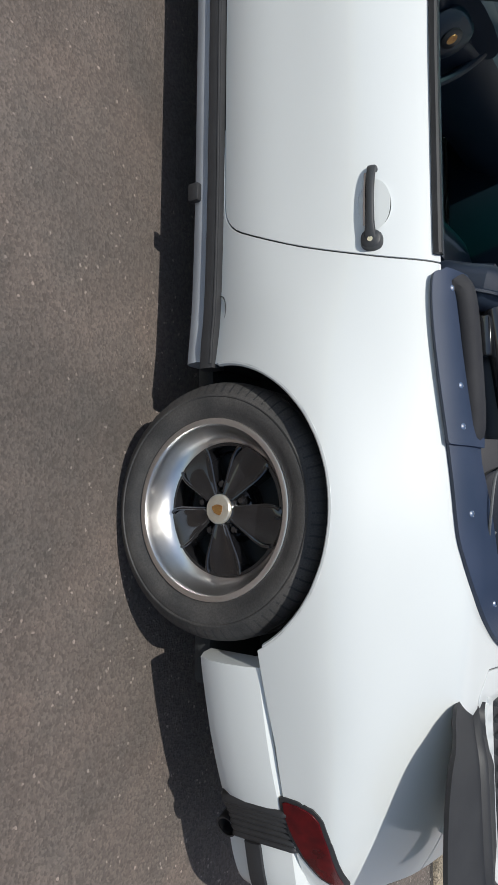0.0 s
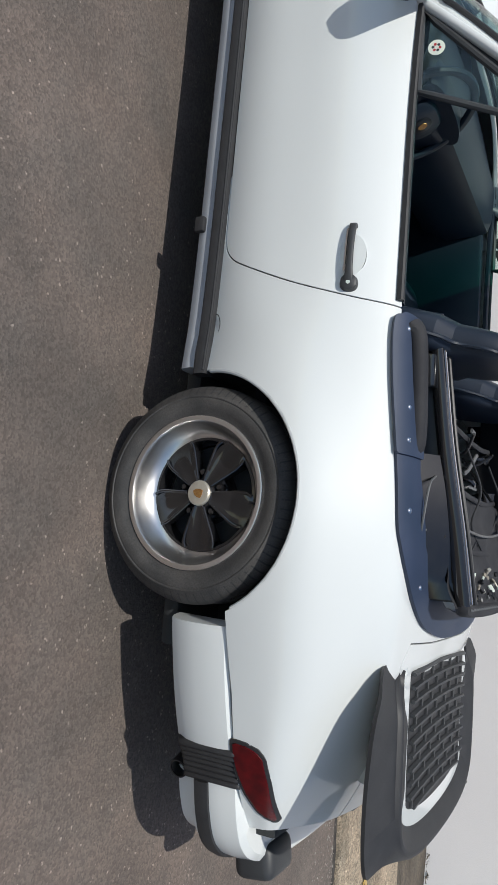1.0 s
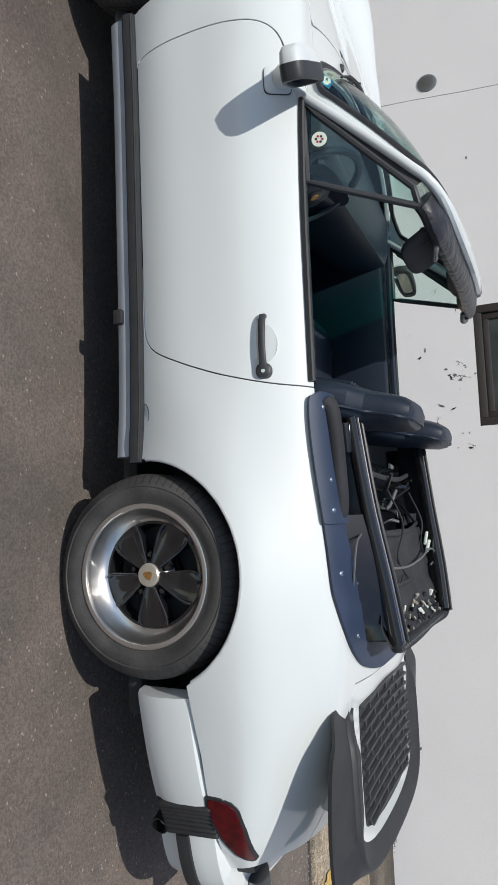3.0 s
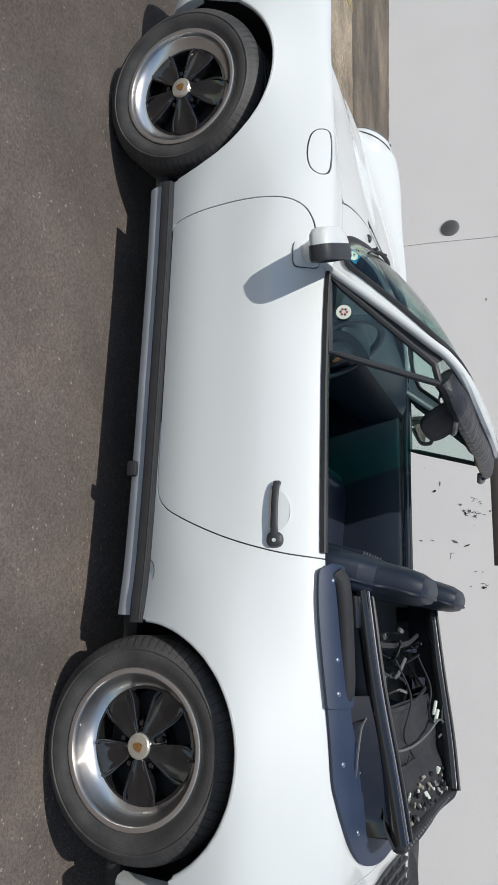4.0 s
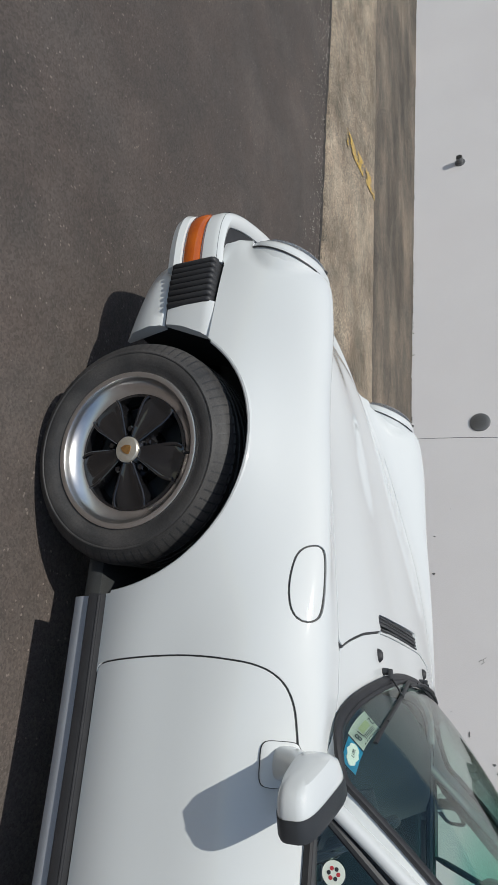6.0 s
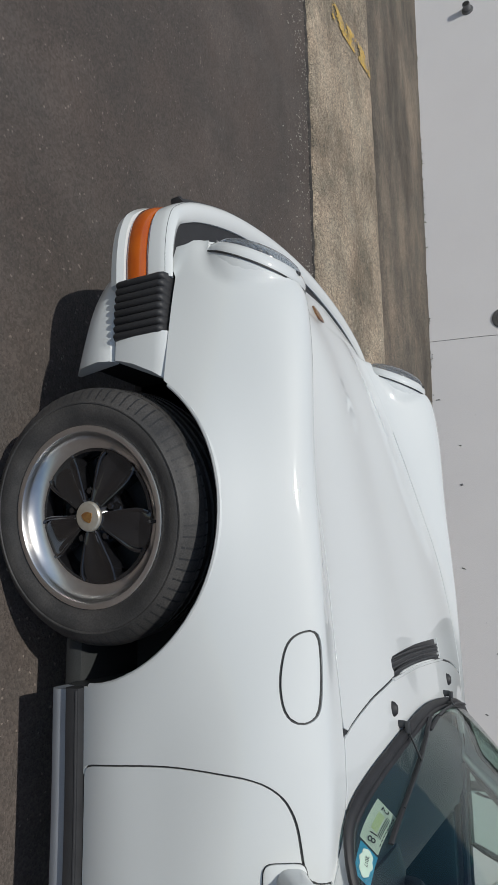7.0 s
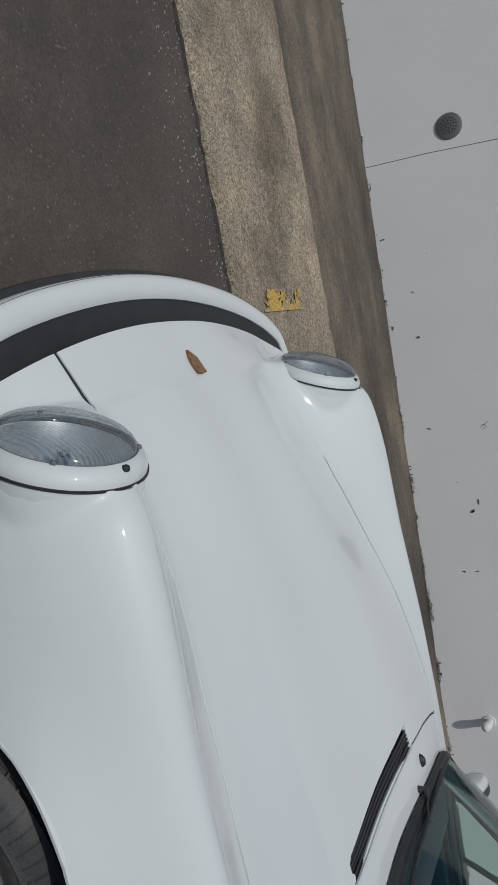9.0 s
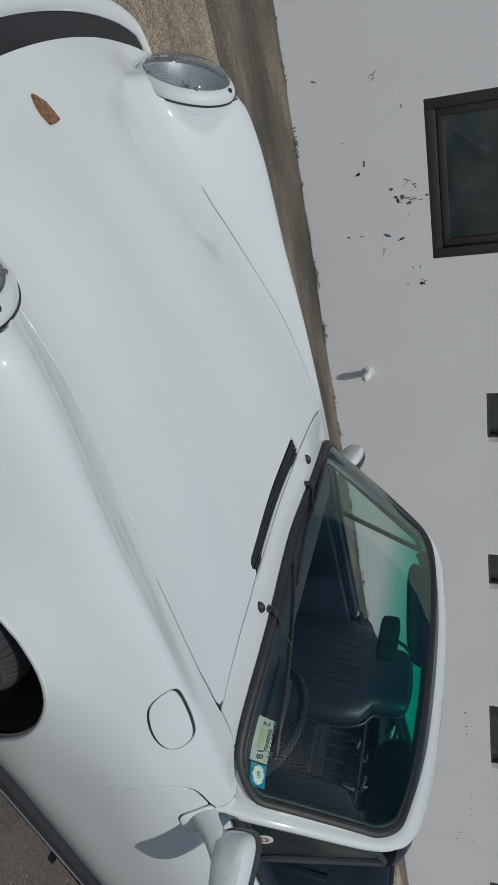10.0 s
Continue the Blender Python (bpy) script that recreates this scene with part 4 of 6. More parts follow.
# dark inner body: floor, wheel houses, cabin tub
bm = bmesh.new()
block((-1.0, 0, 0.20), (2.9, 1.38, 0.06), 0.02, bm=bm)
block((-1.13, 0, 0.30), (1.50, 1.44, 0.20), 0.02, bm=bm)
block((0.62, 0, 0.36), (0.62, 1.05, 0.20), 0.03, bm=bm)
block((-2.65, 0, 0.34), (0.66, 1.0, 0.24), 0.03, bm=bm)
part("underbody", bm, DARK, car)
for hub in (R_HUB, F_HUB):
    for s in (-1, 1):
        rings = []
        fan = [math.pi * (k / 24 * 1.08 - 0.04) for k in range(25)]
        for inset, rr in ((0.030, 0.396), (0.05, 0.402), (None, 0.402)):
            ring = []
            for a in fan:
                x, z = hub[0] + rr * math.cos(a), hub[1] + rr * math.sin(a)
                ring.append((x, s * (0.50 if inset is None else side_y(x, max(z, 0.36)) - inset), z))
            rings.append(ring)
        b = loft(rings, closed=False, caps=False)
        inner = rings[-1]
        add(b, inner, [tuple(range(25))])
        part("wheel_housing", b, DARK, car)
bm = bmesh.new()
block((-0.62, 0, 0.42), (1.9, 1.30, 0.04), 0.01, bm=bm)
block((0.30, 0, 0.62), (0.05, 1.2, 0.45), 0.01, bm=bm)
block((0.0, 0, 0.55), (0.62, 1.24, 0.30), 0.04, bm=bm)
block((-1.62, 0, 0.60), (0.05, 1.3, 0.45), 0.01, bm=bm)
part("cabin_floor", bm, CARPET, car)


for hub, r0, stretch in ((F_HUB, 0.384, 0.02), (R_HUB, 0.356, 0.0)):
    for s in (-1, 1):
        pts = []
        for a in np.linspace(-0.02, math.pi + 0.02, 50):
            r = r0 + stretch * max(0, math.cos(a)) * r0 - 0.002
            x, z = hub[0] + r * math.cos(a), hub[1] + r * math.sin(a)
            if z > float(low_edge(x)) + 0.006:
                pts.append((x, s * (side_y(x, z) - 0.0075), z))
        part("arch_lip", tube(pts, 0.0075, 8, up=(0, 1, 0)), PAINT, car)


# ---- wheels ----
def wheel(name, hub, y_face, deep, width, sign, steer=0.0):
    """Five-spoke forged wheel; the face lies at y = 0 and the tyre runs to +width behind it."""
    top = new(name)
    top.parent = car
    R, r = 0.314, 0.218
    w = width
    prof = [(r - 0.004, 0.012), (r, 0.004), (r + 0.008, 0.002), (r + 0.022, -0.006), (r + 0.045, -0.012), (R - 0.043, -0.0095), (R - 0.041, -0.0115), (R - 0.038, -0.0115), (R - 0.036, -0.0085), (R - 0.024, -0.001), (R - 0.012, 0.010), (R - 0.005, 0.020), (R - 0.001, 0.032)]
    grooves = []
    n = 5
    for k in range(n):
        a0 = 0.028 + (w - 0.056) * (k + 0.42) / n
        grooves += [(R, a0 - 0.006), (R - 0.007, a0 - 0.004), (R - 0.007, a0 + 0.004), (R, a0 + 0.006)]
    prof += grooves + [(R - 0.001, w - 0.028), (R - 0.010, w - 0.006), (r + 0.05, w + 0.01), (r, w - 0.004)]
    part("tyre", lathe(prof, 96), TYRE, top)
    b = bmesh.new()
    for k in range(72):
        a = 2 * math.pi * k / 72
        ca, sa = math.cos(a), math.sin(a)
        quad = []
        for rr, yy, dt in ((R - 0.031, -0.0052, 0.0), (R - 0.012, 0.0102, 0.003), (R - 0.0045, 0.0205, 0.006), (R + 0.0005, 0.045, 0.02)):
            for e in (-0.0022, 0.0022):
                t = a + dt + e / rr
                quad.append((rr * 1.0015 * math.cos(t), yy - 0.001, rr * 1.0015 * math.sin(t)))
        add(b, quad, [(0, 1, 3, 2), (2, 3, 5, 4), (4, 5, 7, 6)])
    part("tread_cut", b, RUBBER, top)
    rim = [(r + 0.001, 0.010), (r + 0.003, 0.004), (r + 0.002, -0.001), (r - 0.003, -0.003), (r - 0.012, -0.001), (r - 0.015, 0.004), (r - 0.017, 0.012)]
    rim += [(r - 0.020, 0.016 + deep * 0.1), (r - 0.028, 0.016 + deep * 0.45), (r - 0.036, 0.014 + deep * 0.75), (r - 0.046, 0.014 + deep * 0.95), (r - 0.053, 0.014 + deep), (r - 0.056, 0.03 + deep), (r - 0.058, 0.10 + deep)]
    part("rim", lathe(rim, 96), ALLOY, top, "polished metal rim lip")
    # black centre
    rc = r - 0.0535
    f0 = 0.014 + deep
    b = bmesh.new()
    nr, nt = 12, 8
    for s in range(5):
        a0 = 2 * math.pi * s / 5 + 0.32
        vs, fs = [], []
        for layer in (0, 1):
            for i in range(nr + 1):
                u = i / nr
                rad = 0.030 + (rc - 0.030) * u
                halfw = 0.015 + 0.037 * min(1, u / 0.78) - 0.005 * max(0, u - 0.78) / 0.22
                h = f0 - 0.022 + 0.020 * u ** 1.5
                for j in range(nt + 1):
                    v = 2 * j / nt - 1
                    rise = 0.013 * v * v * (1 - abs(u - .5) * .8) - 0.009 * abs(v) ** 10
                    yy = h - rise + (0.028 + 0.010 * abs(v)) * layer
                    px, pz = rad, halfw * v
                    if u > 0.85:
                        px = rad - 0.006 * v * v * (u - .85) / .15
                    vs.append((px * math.cos(a0) - pz * math.sin(a0), yy, px * math.sin(a0) + pz * math.cos(a0)))
        m = (nr + 1) * (nt + 1)
        for i in range(nr):
            for j in range(nt):
                p = i * (nt + 1) + j
                fs.append((p, p + 1, p + nt + 2, p + nt + 1))
                fs.append((m + p, m + p + nt + 1, m + p + nt + 2, m + p + 1))
        for i in range(nr):
            for j in (0, nt):
                p = i * (nt + 1) + j
                fs.append((p, p + nt + 1, m + p + nt + 1, m + p))
        add(b, vs, fs)
    part("spokes", b, SPOKE, top, "gloss black five-leaf wheel centre", sharp=50)
    for s in range(5):
        a0 = 2 * math.pi * s / 5 + 0.32
        for e in (-1, 1):
            line = smooth_path([(0.040, e * 0.015, 0.000), (0.065, e * 0.0245, -.001), (0.090, e * 0.034, -.002), (0.118, e * 0.0445, -.003), (rc - 0.024, e * 0.0485, -.003), (rc - 0.010, e * 0.046, -.001)], 4)
            pts = []
            for px, pz, dy in line:
                u = (px - 0.030) / (rc - 0.030)
                pts.append((px * math.cos(a0) - pz * math.sin(a0), f0 - 0.024 + 0.016 * u + dy, px * math.sin(a0) + pz * math.cos(a0)))
            part("spoke_edge", tube(pts, 0.0048, 8, 0.8, up=(0, 1, 0)), SPOKE, top)
    part("rim_seat", lathe([(rc + 0.002, f0 - 0.002), (rc - 0.006, f0 - 0.004), (rc - 0.012, f0 + 0.006), (rc - 0.012, f0 + 0.05)], 80), SPOKE, top)
    part("hub", lathe([(0.0, f0 - 0.028), (0.034, f0 - 0.028), (0.042, f0 - 0.020), (0.050, f0 - 0.004), (0.072, f0 + 0.010), (0.085, f0 + 0.045), (0.0, f0 + 0.05)], 40), SPOKE, top)
    part("brake_disc", lathe([(0.06, f0 + 0.06), (0.15, f0 + 0.06), (0.15, f0 + 0.08)], 48), DARK, top)
    for s in range(5):
        a = 2 * math.pi * s / 5 + 0.32 + math.pi / 5
        nut = lathe([(0.0, -0.016), (0.0075, -0.016), (0.0105, -0.012), (0.0115, 0.02)], 6)
        part("wheel_nut", moved(nut, pose(0.062 * math.cos(a), f0 - 0.004, 0.062 * math.sin(a))), SPOKE, top, sharp=30)
    cap = part("hub_cap", lathe([(0.0, f0 - 0.036), (0.022, f0 - 0.0355), (0.033, f0 - 0.034), (0.0365, f0 - 0.030), (0.0375, f0 - 0.018)], 40), CAP, top, "aged silver hub cap with a gold crest")
    crest = [(-.012, .013), (-.004, .015), (.004, .015), (.012, .013), (.0125, .003), (.010, -.006), (.005, -.012), (0, -.016), (-.005, -.012), (-.010, -.006), (-.0125, .003)]
    cr = bmesh.new()
    k = len(crest)
    add(cr, [(x, f0 - 0.0375, z) for x, z in crest] + [(x, f0 - 0.034, z) for x, z in crest], [tuple(range(k))] + [(i, (i + 1) % k, k + (i + 1) % k, k + i) for i in range(k)])
    part("crest", cr, GOLD, cap)
    a = 1.75
    part("valve", tube([(0.192 * math.cos(a), 0.016 + deep * .5, 0.192 * math.sin(a)), (0.178 * math.cos(a), 0.0 + deep * .25, 0.178 * math.sin(a))], 0.004, 8), RUBBER, top)
    top.matrix_basis = pose(hub[0], sign * y_face, hub[1], 0, 0, steer + (0 if sign < 0 else 180)) @ pose(0, 0, 0, 0, 17, 0)
    return top


wheel("wheel", (R_HUB[0] + 0.005, 0.314), 0.812, 0.052, 0.22, -1)
wheel("wheel", (R_HUB[0] + 0.005, 0.314), 0.812, 0.052, 0.22, 1)
wheel("wheel", (F_HUB[0], 0.314), 0.788, 0.026, 0.20, -1, 8.5)
wheel("wheel", (F_HUB[0], 0.314), 0.788, 0.026, 0.20, 1, 8.5)


# ---- sill trims ----
def extrude_x(poly, x0, x1, n=24, s=-1, ends=0.0):
    rings = []
    for i in range(n + 1):
        x = x0 + (x1 - x0) * i / n
        rings.append([(x, s * (y + side_y(min(max(x, -1.85), -0.40), 0.33) - 0.776), z) for y, z in poly])
    return loft(rings)


for s in (-1, 1):
    part("sill_strip", extrude_x([(.774, .3085), (.785, .3055), (.790, .292), (.789, .272), (.776, .260), (.74, .258), (.74, .3085)], -1.878, -0.350, s=s), RUBBER, car, "black ribbed rubber sill strip")
    part("sill_bead", extrude_x([(.7865, .3035), (.789, .3025), (.790, .300), (.789, .298), (.78, .298), (.78, .3035)], -1.873, -0.360, s=s), RUBBER, car)
    part("sill_cover", extrude_x([(.772, .258), (.776, .248), (.773, .228), (.764, .210), (.745, .202), (.70, .202), (.70, .258)], -1.873, -0.372, s=s), SILL, car, "grey painted sill cover")
    part("jack_cover", block((-0.835, s * 0.772, 0.222), (0.05, 0.022, 0.034), 0.006), RUBBER, car)


# ---- bumpers ----
def plan_curve(points, n=60):
    P = smooth_path([(x, y, 0) for x, y in points], 10)
    L = np.cumsum([0] + [(b - a).length for a, b in zip(P, P[1:])])
    t = np.linspace(0, L[-1], n)
    return [Vector((np.interp(u, L, [p.x for p in P]), np.interp(u, L, [p.y for p in P]), 0)) for u in t]


def band(points, section, n=60, lo=0.0, hi=1.0, folds=0, deep=0.009, slim=None):
    """Sweeps (out, z) pairs along a plan curve; out is away from the car; folds makes upright ribs, slim draws the inner edge out along the way."""
    P = plan_curve(points, n)
    a, b = int(lo * (n - 1)), int(hi * (n - 1))
    rings = []
    for i in range(a, b + 1):
        d = (P[min(i + 1, n - 1)] - P[max(i - 1, 0)]).normalized()
        o = Vector((d.y, -d.x, 0))
        if o.dot(P[i] - Vector((-1.1, 0, 0))) < 0:
            o = -o
        wave = deep * (abs(math.sin(math.pi * folds * i / (n - 1))) ** 0.6 - 1) if folds else 0.0
        f = slim(P[i].x) if slim else 1.0
        rings.append([P[i] + o * ((u if u > -.02 else -.02 + (u + .02) * f) + wave) + Vector((0, 0, z)) for u, z in section])
    return loft(rings)


def mirror_y(points):
    return points + [(x, -y) for x, y in points[::-1] if abs(y) > 1e-6]


FB = mirror_y([(-2.85, -.788), (-2.935, -.788), (-3.015, -.773), (-3.073, -.735), (-3.135, -.628), (-3.195, -.44), (-3.232, -.21), (-3.243, 0)])
part("front_bumper", band(FB, [(-.076, .530), (-.066, .537), (-.045, .541), (-.028, .537), (-.016, .526), (-.012, .510), (-.012, .480), (-.020, .471), (-.020, .416), (-.004, .410), (.002, .392), (-.006, .370), (-.03, .360), (-.085, .358)], 121, slim=lambda x: float(np.interp(x, [-3.2, -3.1, -3.0, -2.92], [1, .85, .55, .38]))), PAINT, car)
part("bumper_filler", band(FB, [(-.23, .512), (-.16, .522), (-.016, .527), (-.016, .51), (-.23, .50)], 121), RUBBER, car, "black rubber filler between hood and bumper")
part("bumper_strip", band(FB, [(-.016, .500), (-.004, .496), (.003, .490), (.005, .480), (.003, .470), (-.006, .464), (-.016, .464)], 121, 0.17, 0.83), RUBBER, car, "black rubber strip along the front bumper")
part("strip_end", block((-3.116, -0.628, 0.470), (0.020, 0.06, 0.034), 0.008, (0, 0, -62)), RUBBER, car)


def behind_arch(z):
    """Front end of the wheel opening at a height."""
    return F_HUB[0] - math.sqrt(max(0.0, 0.384 ** 2 - (z - F_HUB[1]) ** 2)) - 0.003


for s in (-1, 1):
    pts = [(-2.857, s * .788), (-2.935, s * .788), (-3.015, s * .773), (-3.073, s * .735), (-3.112, s * .666)]
    part("indicator", band(pts, [(-.03, .470), (-.014, .469), (-.007, .461), (-.004, .443), (-.005, .424), (-.009, .417), (-.03, .416)], 40), ORANGE, car, "amber indicator lens in the front bumper")
    ends = [(.772, .542), (.783, .541), (.790, .532), (.793, .51), (.793, .45), (.790, .41), (.787, .392), (.772, .388)]
    part("bumper_end", loft([[(behind_arch(z) + (-2.703 - behind_arch(z)) * t, s * y, z) for y, z in ends] for t in np.linspace(0, 1, 8)]), PAINT, car)
    lows = [(.757, .380), (.775, .380), (.782, .372), (.782, .34), (.765, .29), (.735, .262), (.722, .262)]
    rings = []
    for t in np.linspace(0, 1, 16):
        drop = [z + (0.075 * t - 0.035) * (0.38 - z) / 0.12 for y, z in lows]
        rings.append([(behind_arch(q) + (-2.975 - behind_arch(q)) * t, s * (y - .11 * t ** 3), q) for (y, z), q in zip(lows, drop)])
    part("lower_valance", loft(rings), PAINT, car)
    part("bumper_bellows", band([(-2.70, s * .790), (-2.775, s * .790), (-2.857, s * .783)], [(-.05, .386), (-.004, .386), (.007, .392), (.010, .401), (.010, .520), (.007, .529), (-.004, .534), (-.05, .534)], 65, folds=8), RUBBER, car, "black ribbed rubber bellows", sharp=60)
part("front_valance", band(mirror_y([(-2.955, -.655), (-3.055, -.52), (-3.105, -.3), (-3.125, 0)]), [(-.05, .37), (.0, .366), (.0, .32), (-.03, .25), (-.08, .23)], 40), PAINT, car)

RB_ = [(.356, -.808), (.40, -.800), (.52, -.771), (.62, -.740), (.69, -.713), (.74, -.680), (.80, -.658), (.90, -.630), (.985, -.58), (1.045, -.48), (1.085, -.28), (1.095, 0)]


def rear_section(s):
    side = [(x, s * -y) for x, y in RB_[:5]]
    corner = [(x, s * -y) for x, y in RB_[6:]]
    part("bumper_end", band(side, [(-.06, .464), (-.01, .463), (.0, .453), (.005, .42), (.004, .36), (-.004, .31), (-.02, .275), (-.05, .262), (-.08, .262)], 30), PAINT, car)
    bel = [(x, s * -y) for x, y in RB_[4:7]]
    part("bumper_bellows", band(bel, [(-.05, .283), (-.004, .283), (.008, .290), (.012, .300), (.012, .460), (.008, .470), (-.004, .474), (-.05, .474)], 57, folds=7), RUBBER, car, "black ribbed rubber bellows", sharp=60)


rear_section(-1)
rear_section(1)
REAR = mirror_y([(x, y) for x, y in RB_[6:]])
part("rear_bumper", band(REAR, [(-.09, .466), (-.02, .466), (0, .452), (.006, .41), (.006, .35), (-.01, .30), (-.09, .29)], 81), PAINT, car)
part("rear_bumper_strip", band(REAR, [(-.0, .372), (.012, .368), (.016, .35), (.012, .325), (-.01, .318)], 81), RUBBER, car)
part("rear_valance", band(REAR, [(-.10, .30), (-.03, .30), (-.04, .24), (-.10, .21)], 81), PAINT, car)
for s in (-1, 1):
    part("bumper_guard", block((1.065, s * 0.37, 0.425), (0.11, 0.17, 0.13), 0.03, (0, -8, 0), 3), PLASTIC, car, "black rubber bumper guard")
part("rear_panel", block((0.93, 0, 0.47), (0.06, 1.06, 0.12), 0.02), DARK, car)
tail_cap = [(float(XS[-1]), y, z) for y, z in zip(GY[-1, 2 * PER:12 * PER + 1], GZ[-1, 2 * PER:12 * PER + 1])]
part("rear_skirt", add(bmesh.new(), tail_cap, [tuple(range(len(tail_cap)))]), PAINT, car)

# tail lamps wrap the corner
TAIL = [(.664, .468), (.668, .505), (.678, .535), (.695, .549), (.765, .555), (.83, .552), (.874, .550), (.878, .544), (.85, .514), (.80, .488), (.74, .472), (.70, .466)]
for s in (-1, 1):
    lamp = clip(SKIN, lambda V, s=s: np.where(V[:, 1] * s > 0.2, -sdf(V[:, [0, 2]], TAIL), -1.0))
    ob = panel("tail_lamp", lamp, RED, car, "red wraparound tail lamp", depth=0.01, lift=0.007)
    ring = clip(SKIN, lambda V, s=s: np.where(V[:, 1] * s > 0.2, 0.006 - np.abs(sdf(V[:, [0, 2]], TAIL) - 0.004), -1.0))
    panel("lamp_gasket", ring, RUBBER, car, lift=0.004, depth=0.006)
part("exhaust_pipe", moved(lathe([(0.024, -.045), (0.028, -.045), (0.030, -.038), (0.030, .05), (0.024, .05), (0.024, -.04)], 24), pose(0.775, -0.615, 0.262, 0, 0, 20)), SATIN, car, "sooty dark exhaust pipe")


# ---- headlamps ----
def headlamp(s):
    top = new("headlamp")
    top.parent = car
    part("lamp_ring", lathe([(0.103, -0.004), (0.105, -0.008), (0.109, -0.007), (0.116, 0.001), (0.1205, 0.009), (0.122, 0.02), (0.121, 0.05), (0.108, 0.12)], 72), PAINT, top, "white painted headlamp ring")
    part("ring_joint", lathe([(0.1195, 0.0225), (0.1243, 0.0225), (0.1243, 0.0268), (0.1195, 0.0268)], 72), RUBBER, top)
    prof = [(0.1035 * math.sin(t), -0.003 - 0.042 * math.cos(t) ** 0.8) for t in np.linspace(0, math.pi / 2, 14)]
    lens = lathe(prof + [(0.101, 0.002)], 72)
    ob = part("lens", lens, LENS, top, "clear ribbed glass lens")
    ob.visible_shadow = False
    part("lens_gasket", lathe([(0.1005, -0.006), (0.1035, -0.0085), (0.1055, -0.007), (0.1055, 0.0)], 72), STEEL, top)
    for a in (0.55, 2.2, 4.2, 5.6):
        clip_c = Vector((0.1045 * math.cos(a), -0.010, 0.1045 * math.sin(a)))
        part("lens_clip", block(clip_c, (0.008, 0.007, 0.008), 0.002, (0, -math.degrees(a), 0)), STEEL, top)
    part("reflector", lathe([(0.100, 0.003), (0.088, 0.022), (0.068, 0.042), (0.042, 0.060), (0.018, 0.068), (0.0, 0.070)], 48), REFLECT, top)
    part("bulb", lathe([(0.0, 0.012), (0.010, 0.015), (0.013, 0.024), (0.012, 0.07)], 20), CHROME, top)
    sc = lathe([(0.0, -0.0035), (0.0055, -0.0035), (0.0065, 0.0), (0.0065, 0.004)], 12)
    part("ring_screw", moved(sc, pose(0.010, -0.003, 0.1125)), RUBBER, top)
    m = Matrix.Translation((HL_C.x, s * HL_C.y, HL_C.z)) @ Euler((0, 0, math.radians(-90))).to_matrix().to_4x4() @ Euler((-HL_TILT, 0, 0)).to_matrix().to_4x4()
    top.matrix_basis = m @ Matrix.Diagonal((1.135, 1.0, 1.135, 1.0))


headlamp(-1)
headlamp(1)

# ---- windscreen ----
def base_pt(y, up=0.0):
    x = float(screen_x(np.array(y)))
    return Vector((x, y, top_z(x, y) + up))


def head_pt(y):
    k = abs(y) / 0.56
    return Vector((-1.156 - 0.045 * k ** 3, y, 1.262 - 0.025 * k ** 2 - 0.026 * k ** 6))


NYW = 48
PANE_LOW, PANE_TOP = 0.664, 0.564
ROUND_V, ROUND_T = 0.10, 0.15


def pane_pt(v, t):
    """A point of the windscreen: v runs across from -1 to 1, t from its foot to its head."""
    p = base_pt(PANE_LOW * v, 0.012).lerp(head_pt(PANE_TOP * v), t)
    return p + Vector((-0.030, 0, 0.028)) * (4 * t * (1 - t) * (1 - 0.8 * abs(v) ** 6))


def corner_t(v):
    k = min(1.0, max(0.0, (abs(v) - 1 + ROUND_V) / ROUND_V))
    return ROUND_T * (1 - math.sqrt(1 - k * k))


def corner_v(t):
    k = min(1.0, max(0.0, (abs(2 * t - 1) - 1 + 2 * ROUND_T) / (2 * ROUND_T)))
    return 1 - ROUND_V * (1 - math.sqrt(1 - k * k))


rows_w = []
for i in range(NYW + 1):
    v = math.sin(math.pi / 2 * (2 * i / NYW - 1))
    t0 = corner_t(v)
    rows_w.append([pane_pt(v, t0 + (1 - 2 * t0) * j / 12) for j in range(13)])


def slab(rows, thick):
    """A curved sheet of even thickness."""
    inner = [[Vector(p) + Vector(thick) for p in r] for r in rows]
    b = loft(rows, closed=False, caps=False)
    loft(inner, closed=False, caps=False, bm=b)
    rim = [r[0] for r in rows] + rows[-1][1:] + [r[-1] for r in rows[-2::-1]] + rows[0][-2:0:-1]
    rim2 = [p + Vector(thick) for p in rim]
    loft([rim, rim2], True, False, b)
    return b


bm = slab(rows_w, (0.003, 0, -0.004))
pane = part("windscreen", bm, SCREEN, car, "green-tinted curved windscreen")
edge = [rows_w[i][0] for i in range(NYW + 1)] + [rows_w[-1][j] for j in range(1, 13)] + [rows_w[i][-1] for i in range(NYW - 1, -1, -1)] + [rows_w[0][j] for j in range(11, 0, -1)]


def closed_tube(points, r, flat, mat, name, up=(0, 0, 1), n=10, lift=(0, 0, 0), label="", p=2.0):
    pts = [Vector(q) + Vector(lift) for q in points]
    rings = []
    m = len(pts)
    for i in range(m):
        d = (pts[(i + 1) % m] - pts[i - 1]).normalized()
        u = Vector(up)
        side = d.cross(u).normalized()
        rings.append(oval(pts[i], side, side.cross(d).normalized(), r, r * flat, n, p))
    rings.append(rings[0])
    return part(name, loft(rings, True, False), mat, car, label)


